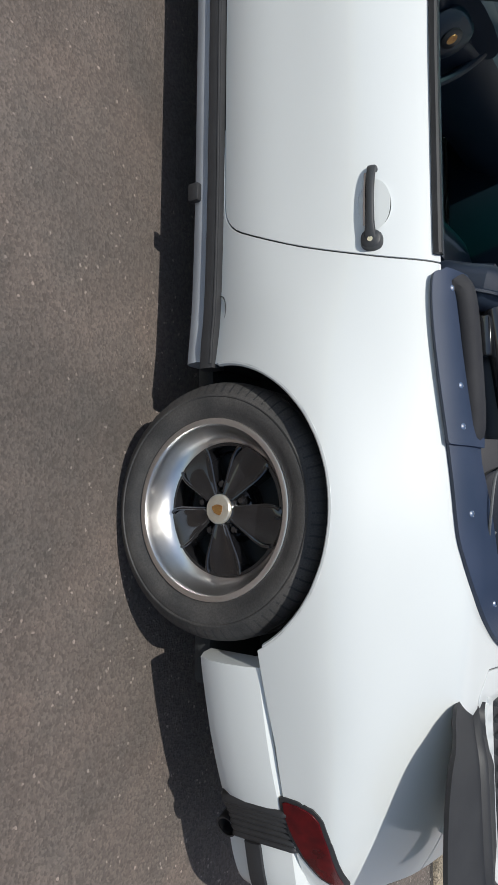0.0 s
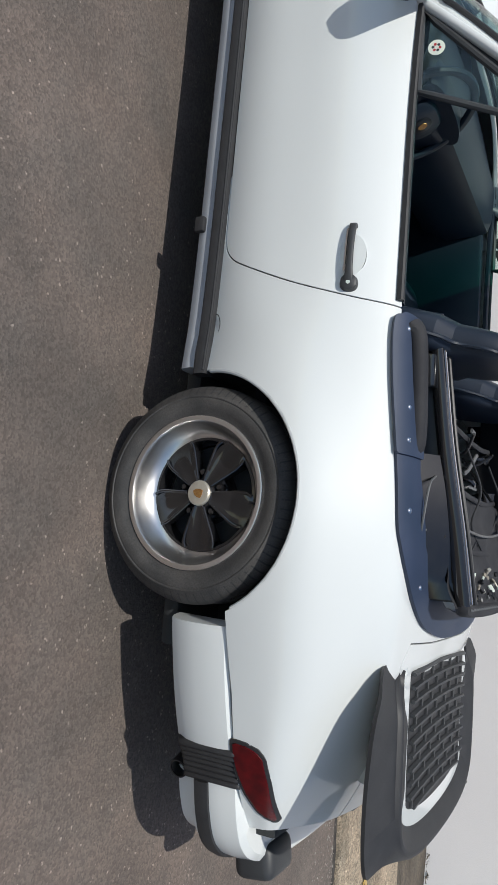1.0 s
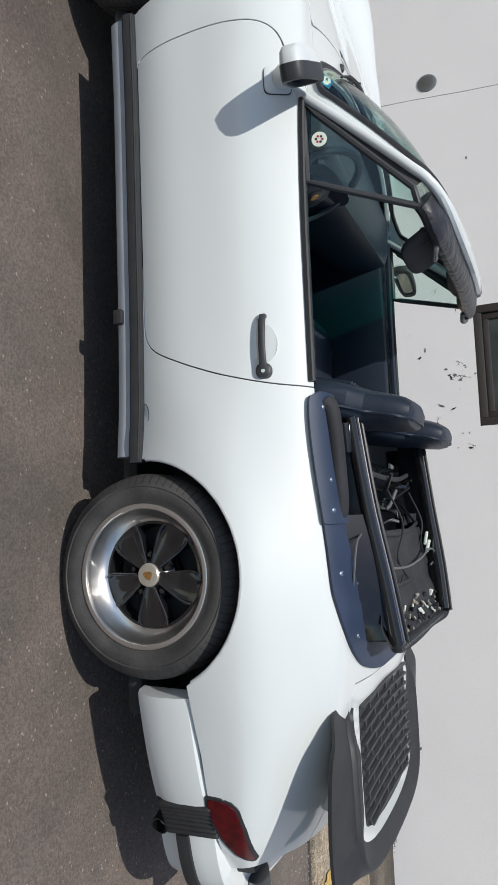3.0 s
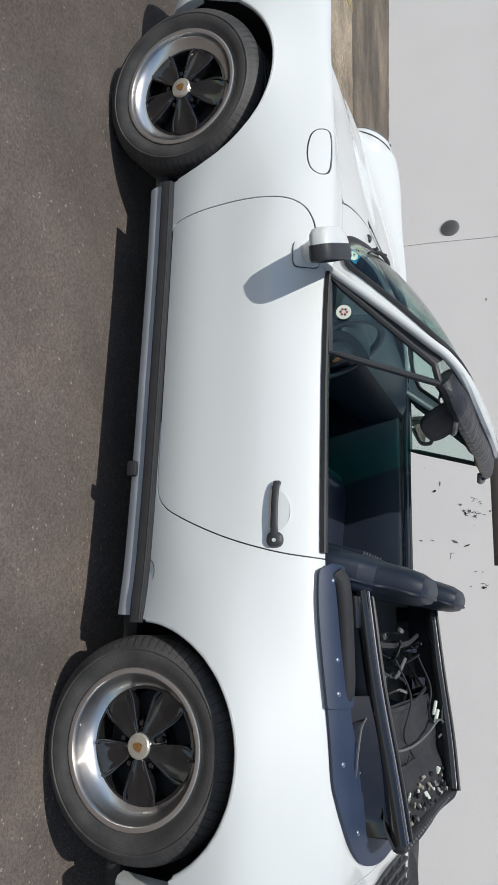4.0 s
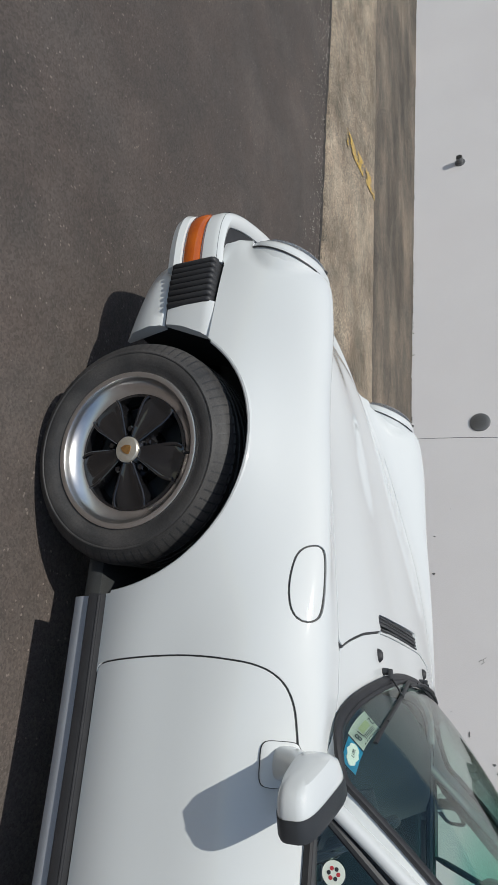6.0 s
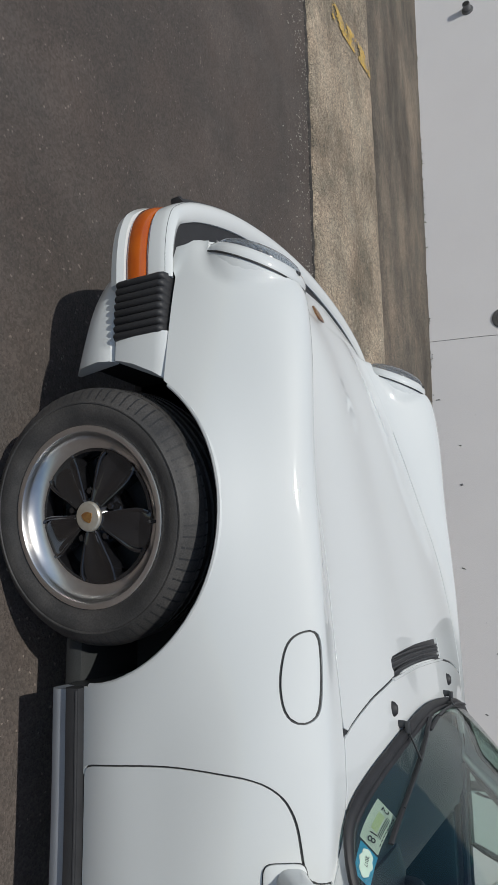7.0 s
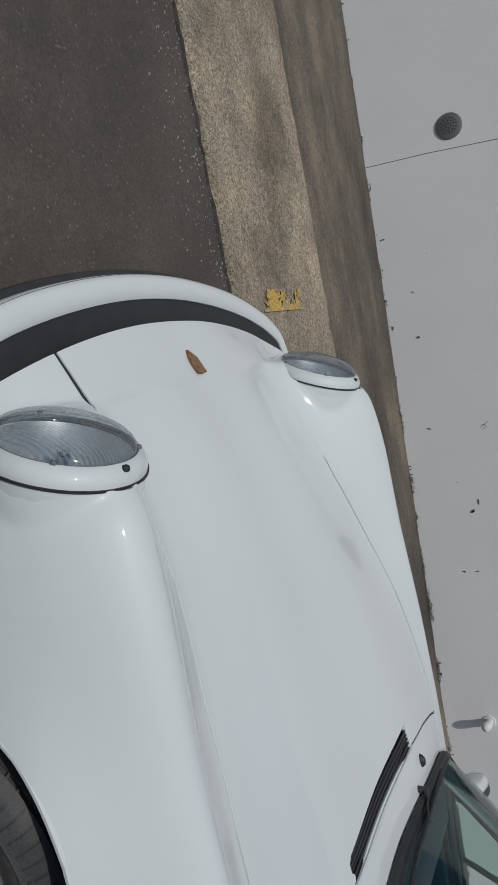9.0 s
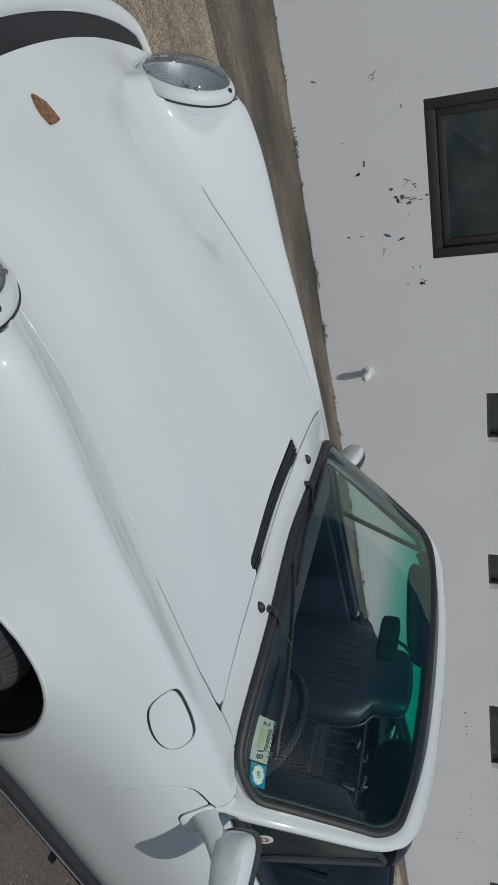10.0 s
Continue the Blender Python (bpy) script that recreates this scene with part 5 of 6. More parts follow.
SCREEN_N = Vector((-0.62, 0, 0.78))
closed_tube(edge, 0.0125, 0.75, RUBBER, "windscreen_seal", up=SCREEN_N, label="black rubber windscreen seal")
mid_pane = sum(edge, Vector()) / len(edge)
lip = []
for i, p in enumerate(edge):
    d = (edge[(i + 1) % len(edge)] - edge[i - 1]).normalized()
    inward = SCREEN_N.cross(d).normalized()
    lip.append(p + inward * (0.016 if inward.dot(mid_pane - p) > 0 else -0.016) + SCREEN_N * 0.001)
closed_tube(lip, 0.0065, 0.8, RUBBER, "seal_lip", up=SCREEN_N)
# white frame: pillars and header in one
pillars = {}
for s in (-1, 1):
    pts = smooth_path([(-1.535, s * 0.684, 0.806), (-1.48, s * 0.676, 0.862), (-1.375, s * 0.642, 0.985), (-1.27, s * 0.608, 1.104), (-1.214, s * 0.586, 1.166), (-1.182, s * 0.564, 1.204), (-1.147, s * 0.52, 1.231)], 6)
    pillars[s] = pts
pts = smooth_path([(-1.182, -0.564, 1.204), (-1.152, -0.527, 1.230), (-1.117, -0.44, 1.254), (-1.082, -0.25, 1.273), (-1.072, 0, 1.279), (-1.082, 0.25, 1.273), (-1.117, 0.44, 1.254), (-1.152, 0.527, 1.230), (-1.182, 0.564, 1.204)], 8)
loop = pillars[-1][:-6] + pts[3:-3] + pillars[1][:-6][::-1]
rings = []
for i, p in enumerate(loop):
    d = (loop[min(i + 1, len(loop) - 1)] - loop[max(i - 1, 0)]).normalized()
    k = max(0.0, 1 - (abs(p.y) / 0.56) ** 6)
    u = SCREEN_N.lerp(Vector((-0.15, 0, 1)), k).normalized()
    side = d.cross(u).normalized()
    w = side.cross(d).normalized()
    rings.append(oval(p, side, w, 0.023 + 0.022 * k, 0.016 + 0.004 * k, 14, 2.6))
part("windscreen_surround", loft(rings), PAINT, car, "white windscreen frame with header")
def ribbon(name, a, b, mat, thick=(0, 0, -0.005)):
    """A narrow strip of sheet between two lines of equal length."""
    t = Vector(thick)
    return part(name, loft([[p, q, q + t, p + t] for p, q in zip(a, b)]), mat, car)


def along(points, n=13):
    L = np.cumsum([0] + [(q - p).length for p, q in zip(points, points[1:])])
    return [Vector([float(np.interp(u, L, [p[k] for p in points])) for k in range(3)]) for u in np.linspace(0, L[-1], n)]


for s in (-1, 1):
    inner = [pane_pt(s * corner_v(t), t) for t in (0.5 - 0.5 * math.cos(math.pi * k / 20) for k in range(21))]
    ribbon("pillar_flange", inner, along(pillars[s][6:-6], 21), PAINT)
    rear = [Vector((-1.455, s * 0.680, 0.858)).lerp(Vector((-1.150, s * 0.586, 1.168)), k / 12) for k in range(13)]
    ribbon("pillar_cover", [p + Vector((0, s * -0.004, 0)) for p in along(pillars[s][6:-6])], rear, RUBBER, (0.004, 0, -0.004))
pts = smooth_path([(-1.117, -0.550, 1.190), (-1.067, -0.50, 1.216), (-1.042, -0.40, 1.230), (-1.022, 0, 1.246), (-1.042, 0.40, 1.230), (-1.067, 0.50, 1.216), (-1.117, 0.550, 1.190)], 8)
part("header_trim", tube(pts, 0.056, 14, 0.5, up=(0.2, 0, 1), p=2.4), HEADLINER, car, "dark padded inner header trim")
for s in (-1, 1):
    # the driver's visor hangs down, the other is swung up against the screen
    if s < 0:
        vc, vu, vd, va, vb = Vector((-1.035, -0.345, 1.155)), Vector((0, 1, 0)), Vector((0.5, 0, -0.86)), 0.150, 0.075
    else:
        vc, vu, vd, va, vb = Vector((-1.098, 0.27, 1.196)), Vector((-0.06, 1, -0.09)).normalized(), Vector((-0.6, 0, -0.8)), 0.215, 0.046
    vn = vu.cross(vd).normalized()
    part("sun_visor", loft([oval(vc + vn * h, vu, vd, va - k, vb - k, 32, 3.4) for h, k in ((-.009, .008), (-.006, .002), (0, 0), (.006, .002), (.009, .008))]), TOPCLOTH, car, "dark padded sun visor below the header")
    part("latch", tube(smooth_path([(-1.022, s * .46, 1.215), (-.985, s * .45, 1.205), (-.975, s * .41, 1.195), (-1.0, s * .38, 1.20)], 5), 0.010, 8), STEEL, car)

# ---- door tops, vent windows, mirrors, handles ----
for s in (-1, 1):
    pts = [(x, s * 0.684, top_z(x, 0.684) + 0.004) for x in np.linspace(-1.47, -0.565, 30)]
    part("belt_seal", tube(pts, 0.013, 8, 0.8, p=3), RUBBER, car, "black rubber seal along the door top")
    pts = [(x, s * 0.660, top_z(x, 0.684) - 0.004) for x in np.linspace(-1.47, -0.565, 30)]
    part("door_rail", tube(pts, 0.022, 8, 0.5, p=3), LEATHER, car)
    # door card
    bm = block((-1.05, s * 0.612, 0.64), (1.02, 0.04, 0.36), 0.015)
    part("door_card", bm, LEATHER, car)
    # vent window
    A, D, B, C = Vector((-1.455, s * 0.680, 0.858)), Vector((-1.150, s * 0.586, 1.168)), Vector((-1.086, s * 0.584, 1.182)), Vector((-1.198, s * 0.676, 0.858))
    ring = [A.lerp(D, k / 8) for k in range(8)] + [D, D.lerp(B, .15), D.lerp(B, .85), B] + [B.lerp(C, k / 8) for k in range(1, 8)] + [C, A.lerp(C, .5)]
    closed_tube(ring, 0.011, 0.9, PLASTIC, "vent_window_frame", up=(0, 1, 0.2), n=8, label="black vent window frame")
    g = slab([[A, A.lerp(D, .5), D], [A.lerp(C, .5), A.lerp(C, .5).lerp(D.lerp(B, .5), .5), D.lerp(B, .5)], [C, C.lerp(B, .5), B]], (0, s * -0.004, 0))
    ob = part("vent_pane", g, GLASS, car)
    ob.visible_shadow = False
    # door glass edge, wound down
    part("door_glass_edge", tube([(x, s * 0.674, top_z(x, 0.674) + 0.006) for x in np.linspace(-1.2, -0.60, 10)], 0.003, 6), GLASS, car)

# sticker on the vent pane
def disc(c, n, r, thick=0.0012, k=28):
    c, n = Vector(c), Vector(n).normalized()
    u = n.orthogonal().normalized()
    v = n.cross(u)
    return loft([oval(c, u, v, r, r, k), oval(c + n * thick, u, v, r, r, k)])


VN = Vector((0.02, -1, 0.19)).normalized()
sc = Vector((-1.327, -0.6755, 0.905))
part("vent_sticker", disc(sc, VN, 0.024), PAPER, car, "round pale sticker with a small red and dark emblem")
for k in range(6):
    a = math.pi / 3 * k + 0.4
    u, v = Vector((1, 0, 0)), VN.cross(Vector((1, 0, 0))).normalized()
    part("sticker_print", disc(sc + VN * 0.0014 + (u * math.cos(a) + v * math.sin(a)) * 0.010, VN, 0.0042, 0.0006, 12), REDINK if k % 2 else INK, car)


def door_mirror(s):
    top = new("door_mirror")
    top.parent = car
    mx = -1.490 if s < 0 else -1.352
    c = Vector((mx - (0.022 if s < 0 else 0), s * (0.842 if s < 0 else 0.85), 0.896 if s < 0 else 0.893))
    u, v, ax = Vector((0.45 if s < 0 else 0.36, s * 0.91, -0.06 if s < 0 else 0.05)), Vector((0, s * -0.05, 1)), Vector((0.91, s * (-0.45 if s < 0 else -0.36), 0))
    wide, tall = (0.94, 0.84) if s < 0 else (1.08, 0.74)

    def shell(t, a, b):
        """One ring of the housing; it narrows towards its outer end."""
        ring = oval(c + ax * (-0.05 + t * (1.0 if s < 0 else 0.68)), u, v, a * wide, b * tall, 28, 3.6)
        return [q - v * ((q - c).dot(v) * (0.34 if s < 0 else 0.2) * min(1.0, max(0.0, (q - c).dot(u) / 0.1 * 0.5 + 0.5))) for q in (Vector(q) for q in ring)]

    rings = []
    for t, a, b in ((0.028, 0.040, 0.028), (0.034, 0.072, 0.048), (0.050, 0.092, 0.060), (0.075, 0.099, 0.065), (0.090, 0.101, 0.067)):
        rings.append(shell(t, a, b))
    part("housing", loft(rings), PAINT, top, "white painted mirror housing")
    rings = []
    for t, a, b in ((0.082, 0.102, 0.068), (0.118, 0.104, 0.070), (0.128, 0.100, 0.066), (0.128, 0.080, 0.050), (0.116, 0.078, 0.048)):
        rings.append(shell(t, a, b))
    part("mirror_rim", loft(rings, True, False), PLASTIC, top, "black plastic rim")
    part("mirror_glass", loft([oval(c + ax * h, u, v, 0.074 * wide, 0.036 * tall, 28, 3.6) for h in ((0.066, 0.062) if s < 0 else (0.033, 0.029))]), MIRROR, top)
    foot = [oval((mx - .01, s * 0.700, 0.806), (1, 0, 0), (0, 0.5, 1), 0.052, 0.030, 20, 3.5), oval((mx - .01, s * 0.730, 0.810), (1, 0, 0), (0, 0.5, 1), 0.048, 0.027, 20, 3.5), oval((mx - .01, s * 0.765, 0.845), (1, 0, 0), (0, 0.6, 1), 0.026, 0.016, 20, 3), oval((mx - .01, s * 0.79, 0.868), (1, 0, 0), (0, 0.6, 1), 0.022, 0.014, 20, 3)]
    if s < 0:
        foot = [oval((mx + dx, -y, z), (1, 0, 0), (0, 0.6, 1), a, b, 20, 3) for dx, y, z, a, b in ((-.034, .715, .80, .038, .030), (-.036, .742, .824, .034, .026), (-.036, .765, .848, .030, .024), (-.034, .790, .868, .028, .024), (-.030, .81, .88, .024, .022))]
    part("foot", loft(foot), PAINT, top)
    if s < 0:
        lo, hi = side_y(mx - .032, 0.762), side_y(mx - .032, 0.828)
        slope = Vector((0, lo - hi, 0.066)).normalized()
        face = Vector((0, -slope.z, slope.y))
        mid = Vector((mx - .032, -(lo + hi) / 2, 0.795))
        part("foot_gasket", loft([oval(mid + face * h, (1, 0, 0), slope, 0.0475, 0.0455, 28, 5) for h in (-0.012, 0.003)]), RUBBER, top)
        part("foot_plate", loft([oval(mid + face * h, (1, 0, 0), slope, 0.046 - k, 0.044 - k, 28, 5) for h, k in ((0.0, 0), (0.007, 0), (0.009, 0.003))]), PAINT, top)


door_mirror(-1)
door_mirror(1)


def door_handle(s):
    top = new("door_handle")
    top.parent = car
    y = side_y(-0.682, 0.725)
    n = Vector((0, s * 0.97, 0.22))
    v = Vector((0, s * -0.22, 0.97))
    c0 = Vector((-0.682, s * y, 0.725))
    rings = [oval(c0 - n * d, (1, 0, 0), v, 0.060 * k, 0.0375 * k, 32) for d, k in ((0.0, 1.0), (0.003, .97), (0.010, .92), (0.017, .80), (0.022, .58), (0.024, .25))]
    part("handle_cup", loft(rings), PAINT, top)
    path = smooth_path([c0 + Vector((-0.084, 0, -.002)) - n * .004, c0 + Vector((-0.078, 0, -.002)) + n * .014, c0 + Vector((-0.04, 0, -.003)) + n * .024, c0 + Vector((0.02, 0, -.004)) + n * .027, c0 + Vector((0.07, 0, -.005)) + n * .022, c0 + Vector((0.098, 0, -.005)) + n * .012], 5)
    k = len(path)
    rings = []
    for i, p in enumerate(path):
        t = i / (k - 1)
        wide = 0.0085 + 0.003 * abs(2 * t - 1) + 0.006 * max(0, t - .7) / .3 if t > .12 else 0.0115
        d = (path[min(i + 1, k - 1)] - path[max(i - 1, 0)]).normalized()
        rings.append(oval(p, v, d.cross(v).normalized(), wide, 0.0075, 14, 3.2))
    part("grip", loft(rings), PLASTIC, top, "black handle grip")
    part("lock_boss", loft([oval(c0 + Vector((0.085, 0, -.005)) + n * h, (1, 0, 0), v, a, a * 1.05, 24, 2.4) for h, a in ((-.004, .024), (.006, .024), (.020, .021), (.024, .015))]), PLASTIC, top)
    part("key_barrel", loft([oval(c0 + Vector((0.088, 0, -.005)) + n * h, (1, 0, 0), v, a, a, 16) for h, a in ((.022, .0065), (.026, .006))]), CHROME, top)
    part("handle_chrome", tube([p - v * .014 - n * .013 for p in path[6:-7]], 0.0055, 8), CHROME, top, "bright chrome inner lever")


door_handle(-1)
door_handle(1)


for s in (-1, 1):
    arc = [(-0.50 + 0.038 * math.cos(a), s * (side_y(-0.50, 0.31 + 0.020 * math.sin(a)) + 0.0005), 0.308 + 0.022 * math.sin(a)) for a in np.linspace(0, math.pi, 16)]
    part("jack_plug_joint", tube(arc, 0.0014, 6), RUBBER, car)

# ---- hood furniture ----
def on_top(x, y, up=0.0):
    return Vector((x, y, top_z(x, y) + up))


# cowl vent, sunk between the hood's rear edge and the cowl
rings = []
for y in np.linspace(-0.252, 0.264, 24):
    c0 = -1.874 + 0.09 * y * y
    deep = .051 + .025 * (y + .25)
    rings.append([on_top(c0 - deep, y, -.002), on_top(c0 - deep + .002, y, -.010), on_top(c0 - .001, y, -.010), on_top(c0 + .001, y, -.002), on_top(c0 + .002, y, -.022), on_top(c0 - deep - .002, y, -.022)])
vent = part("cowl_vent", loft(rings), SATIN, car, "black slatted air intake at the hood's rear edge")
for k in range(4):
    part("vent_slat", tube([on_top(-1.916 + .0112 * k + 0.09 * y * y, y, -.004) for y in np.linspace(-0.250, 0.262, 14)], 0.0026, 6), PLASTIC, vent)
part("cowl_lip", tube([on_top(-1.869 + 0.09 * y * y, y, .001) for y in np.linspace(-0.258, 0.270, 24)], .004, 8, 1.1, p=3), PAINT, car)
for y in (-0.296, 0.302):
    rings = [oval(on_top(-1.797, y, h), (1, 0, 0), (0, 1, 0), a, b, 14) for h, a, b in ((-.002, .020, .013), (.006, .017, .011), (.012, .010, .006))]
    part("washer_nozzle", loft(rings), RUBBER, car)
# hood crest
CREST = material("crest_enamel", (0.30, 0.17, 0.07), 0.35, grain=0.3, grain_scale=300, mottle=1.0, mottle_scale=90, tone=(0.10, 0.025, 0.02))
crest = [(-.022, .0), (-.020, .018), (.0, .021), (.018, .017), (.036, .004), (.040, 0), (.036, -.004), (.018, -.017), (.0, -.021), (-.020, -.018)]
k = len(crest)
bm = bmesh.new()
add(bm, [on_top(-2.990 - x, y, .006) for x, y in crest] + [on_top(-2.990 - x, y, -.001) for x, y in crest], [tuple(range(k))] + [(i, (i + 1) % k, k + (i + 1) % k, k + i) for i in range(k)])
part("hood_crest", bm, CREST, car, "small coloured crest badge")
# wipers, parked along the foot of the screen
for y0, ya, yb, t0, t1 in ((-0.27, -0.10, -0.585, .030, .165), (0.22, 0.40, -0.16, .014, .060)):
    x0 = float(screen_x(np.array(y0))) - 0.022
    top = new("wiper")
    top.parent = car
    piv = on_top(x0, y0, .0)
    part("pivot", loft([oval(piv + Vector((0, 0, h)), (1, 0, 0), (0, 1, 0), r, r, 14) for h, r in ((-.01, .010), (.014, .009), (.020, .007))]), PLASTIC, top)
    part("pivot_cap", block(piv + Vector((.008, -.004, .022)), (.030, .018, .010), .003), PLASTIC, top)
    ym = (ya + yb) / 2
    def rest(y, up=0.0):
        k = (y - ya) / (yb - ya)
        return pane_pt(y / PANE_LOW, t0 + (t1 - t0) * k) + SCREEN_N * (0.010 + up)
    part("arm", tube(smooth_path([piv + Vector((.018, -.004, .024)), piv.lerp(rest(ym, .012), .45) + Vector((.004, 0, .010)), rest(ym, .012)], 5), 0.0042, 8, 0.6), PLASTIC, top)
    part("blade", tube([rest(y) for y in np.linspace(ya, yb, 18)], 0.0038, 6, 1.7), RUBBER, top)
    part("blade_bridge", tube([rest(ym + d, .007 - .02 * d * d) for d in np.linspace(-.16, .16, 9)], 0.0028, 6), PLASTIC, top)

# ---- cabin ----
rings = []
for y in np.linspace(-0.60, 0.60, 17):
    x0 = float(screen_x(np.array(min(abs(y), .57)))) + 0.05
    rings.append([(x0, y, .85), (-1.55, y, .865), (-1.40, y, .858), (-1.35, y, .84), (-1.335, y, .80), (-1.33, y, .66), (-1.40, y, .55), (x0, y, .55)])
part("dashboard", loft(rings), LEATHER, car, "dark padded dashboard")
part("instrument_hood", loft([oval((x, -0.33, 0.84), (0, 1, 0), (0, 0, 1), a, b, 20, 2.4) for x, a, b in ((-1.46, .16, .03), (-1.40, .18, .05), (-1.34, .18, .045))]), LEATHER, car)


def steering_wheel():
    top = new("steering_wheel")
    top.parent = car
    b = bmesh.new()
    closed = [(0.19 * math.cos(a), 0, 0.19 * math.sin(a)) for a in np.linspace(0, 2 * math.pi, 48, endpoint=False)]
    rings = []
    for a in np.linspace(0, 2 * math.pi, 48, endpoint=False):
        d = Vector((math.cos(a), 0, math.sin(a)))
        rings.append(oval(d * 0.19, d, (0, 1, 0), 0.015, 0.014, 10))
    rings.append(rings[0])
    part("wheel_grip", loft(rings, True, False), LEATHER, top)
    part("wheel_pad", loft([oval((0, t, 0), (1, 0, 0), (0, 0, 1), a, a * .8, 24, 2.6) for t, a in ((.02, .085), (-.015, .085), (-.028, .07), (-.032, .04))]), LEATHER, top)
    for a in (0.2, math.pi - 0.2, -math.pi / 2 - .5, -math.pi / 2 + .5):
        part("spoke", tube([(0.05 * math.cos(a), 0, 0.05 * math.sin(a)), (0.18 * math.cos(a), 0.0, 0.18 * math.sin(a))], 0.018, 8, 0.4, up=(0, 1, 0)), LEATHER, top)
    part("horn_button", loft([oval((0, t, 0), (1, 0, 0), (0, 0, 1), r, r, 20) for t, r in ((-.030, .032), (-.035, .032), (-.037, .028))]), SATIN, top)
    part("horn_crest", loft([oval((0, t, 0), (1, 0, 0), (0, 0, 1), r, r * 1.2, 20) for t, r in ((-.036, .014), (-.0385, .013))]), GOLD, top, "small gold horn crest")
    top.matrix_basis = pose(-1.33, -0.36, 0.775, 0, 0, 90) @ pose(0, 0, 0, -22, 0, 0)


steering_wheel()


def seat(y):
    top = new("seat")
    top.parent = car
    rings = []
    for x, w, z0, z1 in ((-1.08, .20, .44, .50), (-1.05, .235, .42, .56), (-.95, .25, .42, .585), (-.75, .25, .42, .565), (-.62, .24, .42, .56), (-.56, .22, .42, .54)):
        rings.append(oval((x, y, (z0 + z1) / 2), (0, 1, 0), (0, 0, 1), w, (z1 - z0) / 2, 24, 3.2))
    part("seat_cushion", loft(rings), LEATHER, top)
    lean = Vector((0.225, 0, 1)).normalized()
    fwd = Vector((1, 0, -0.225)).normalized()
    base = Vector((-0.60, y, 0.53))
    rings = []
    for h, w, d in ((0, .21, .06), (.04, .245, .075), (.16, .255, .078), (.30, .250, .072), (.40, .225, .066), (.44, .165, .060), (.50, .155, .058), (.55, .150, .052), (.58, .135, .040), (.592, .10, .02)):
        rings.append(oval(base + lean * h, (0, 1, 0), fwd, w, d, 26, 3.0))
    part("backrest", loft(rings), LEATHER, top, "dark navy leather backrest with built-in headrest")
    for k in range(7):
        yy = y - 0.11 + 0.22 * k / 6
        part("backrest_pleat", tube([base + lean * h - fwd * (0.063 - .01 * abs(h - .2)) + Vector((0, yy - y, 0)) for h in np.linspace(.08, .38, 6)], 0.016, 8), LEATHER, top)
    part("seat_piping", tube(smooth_path([base + lean * h + fwd * 0.02 + Vector((0, sgn, 0)) for h, sgn in ((.05, -.25), (.3, -.255), (.41, -.22), (.46, -.165), (.57, -.14), (.597, 0), (.57, .14), (.46, .165), (.41, .22), (.3, .255), (.05, .25))], 5), 0.006, 6), LEATHER, top)


seat(-0.37)
seat(0.37)
part("centre_tunnel", loft([oval((x, 0, .50), (0, 1, 0), (0, 0, 1), .08, h, 16, 3) for x, h in ((-1.35, .12), (-1.0, .10), (-.55, .09))]), CARPET, car)
for y in (-0.30, 0.30):
    part("rear_seat", loft([oval((-0.05 + .10 * t, y, .70 + .30 * t - .12), (0, 1, 0), (1, 0, -.2), .25, .07, 22, 3) for t in np.linspace(0, 1, 6)]), LEATHER, car)
    for k in range(6):
        part("rear_seat_pleat", tube([(-0.117 + .10 * t, y - .17 + .068 * k, .595 + .30 * t) for t in np.linspace(.08, .92, 6)], 0.012, 8), LEATHER, car)

# screen mirror and stickers inside the glass
top = new("inside_mirror")
top.parent = car
mc, mu, mv = Vector((-1.222, .058, 1.128)), Vector((.10, 1, 0)).normalized(), Vector((.12, 0, 1)).normalized()
ma = mu.cross(mv)
part("mirror_case", loft([oval(mc + ma * h, mu, mv, a, b, 28, 5) for h, a, b in ((-.024, .066, .020), (-.014, .088, .032), (.006, .091, .034), (.009, .088, .032))]), PLASTIC, top)
part("mirror_glass", loft([oval(mc + ma * h, mu, mv, .083, .028, 28, 5) for h in (.0085, .0105)]), MIRROR, top)
part("mirror_stem", tube([mc - ma * .01 + mv * .01, mc + Vector((.02, -.012, .055)), (-1.13, .03, 1.232)], 0.006, 8), PLASTIC, top)


def screen_pt(u, t, off=0.006):
    return pane_pt(u / PANE_LOW, t) + Vector((0.62, 0, -0.78)) * off


def screen_patch(u0, u1, t0, t1, off, n=6):
    rows = [[screen_pt(u0 + (u1 - u0) * i / n, t0 + (t1 - t0) * j / 3, off) for j in range(4)] for i in range(n + 1)]
    b = loft(rows, closed=False, caps=False)
    bmesh.ops.solidify(b, geom=b.faces[:], thickness=0.0008)
    return b


stick = part("inspection_sticker", screen_patch(-0.606, -0.516, 0.058, 0.148, 0.004), PAPER, car, "white inspection sticker inside the windscreen reading 2 18")
part("sticker_print", screen_patch(-0.580, -0.540, 0.084, 0.112, 0.0025), LIME, stick)
for t in (0.119, 0.125, 0.131):
    part("sticker_print", screen_patch(-0.584, -0.536, t, t + 0.0022, 0.0025), INK, stick)
for u in np.arange(-0.594, -0.53, 0.009):
    part("sticker_print", screen_patch(u, u + 0.005, 0.139, 0.143, 0.0025, 1), INK, stick)
blue = part("registration_sticker", screen_patch(-0.645, -0.609, 0.066, 0.150, 0.004), CYAN, car, "small blue sticker reading 2017 inside the windscreen")
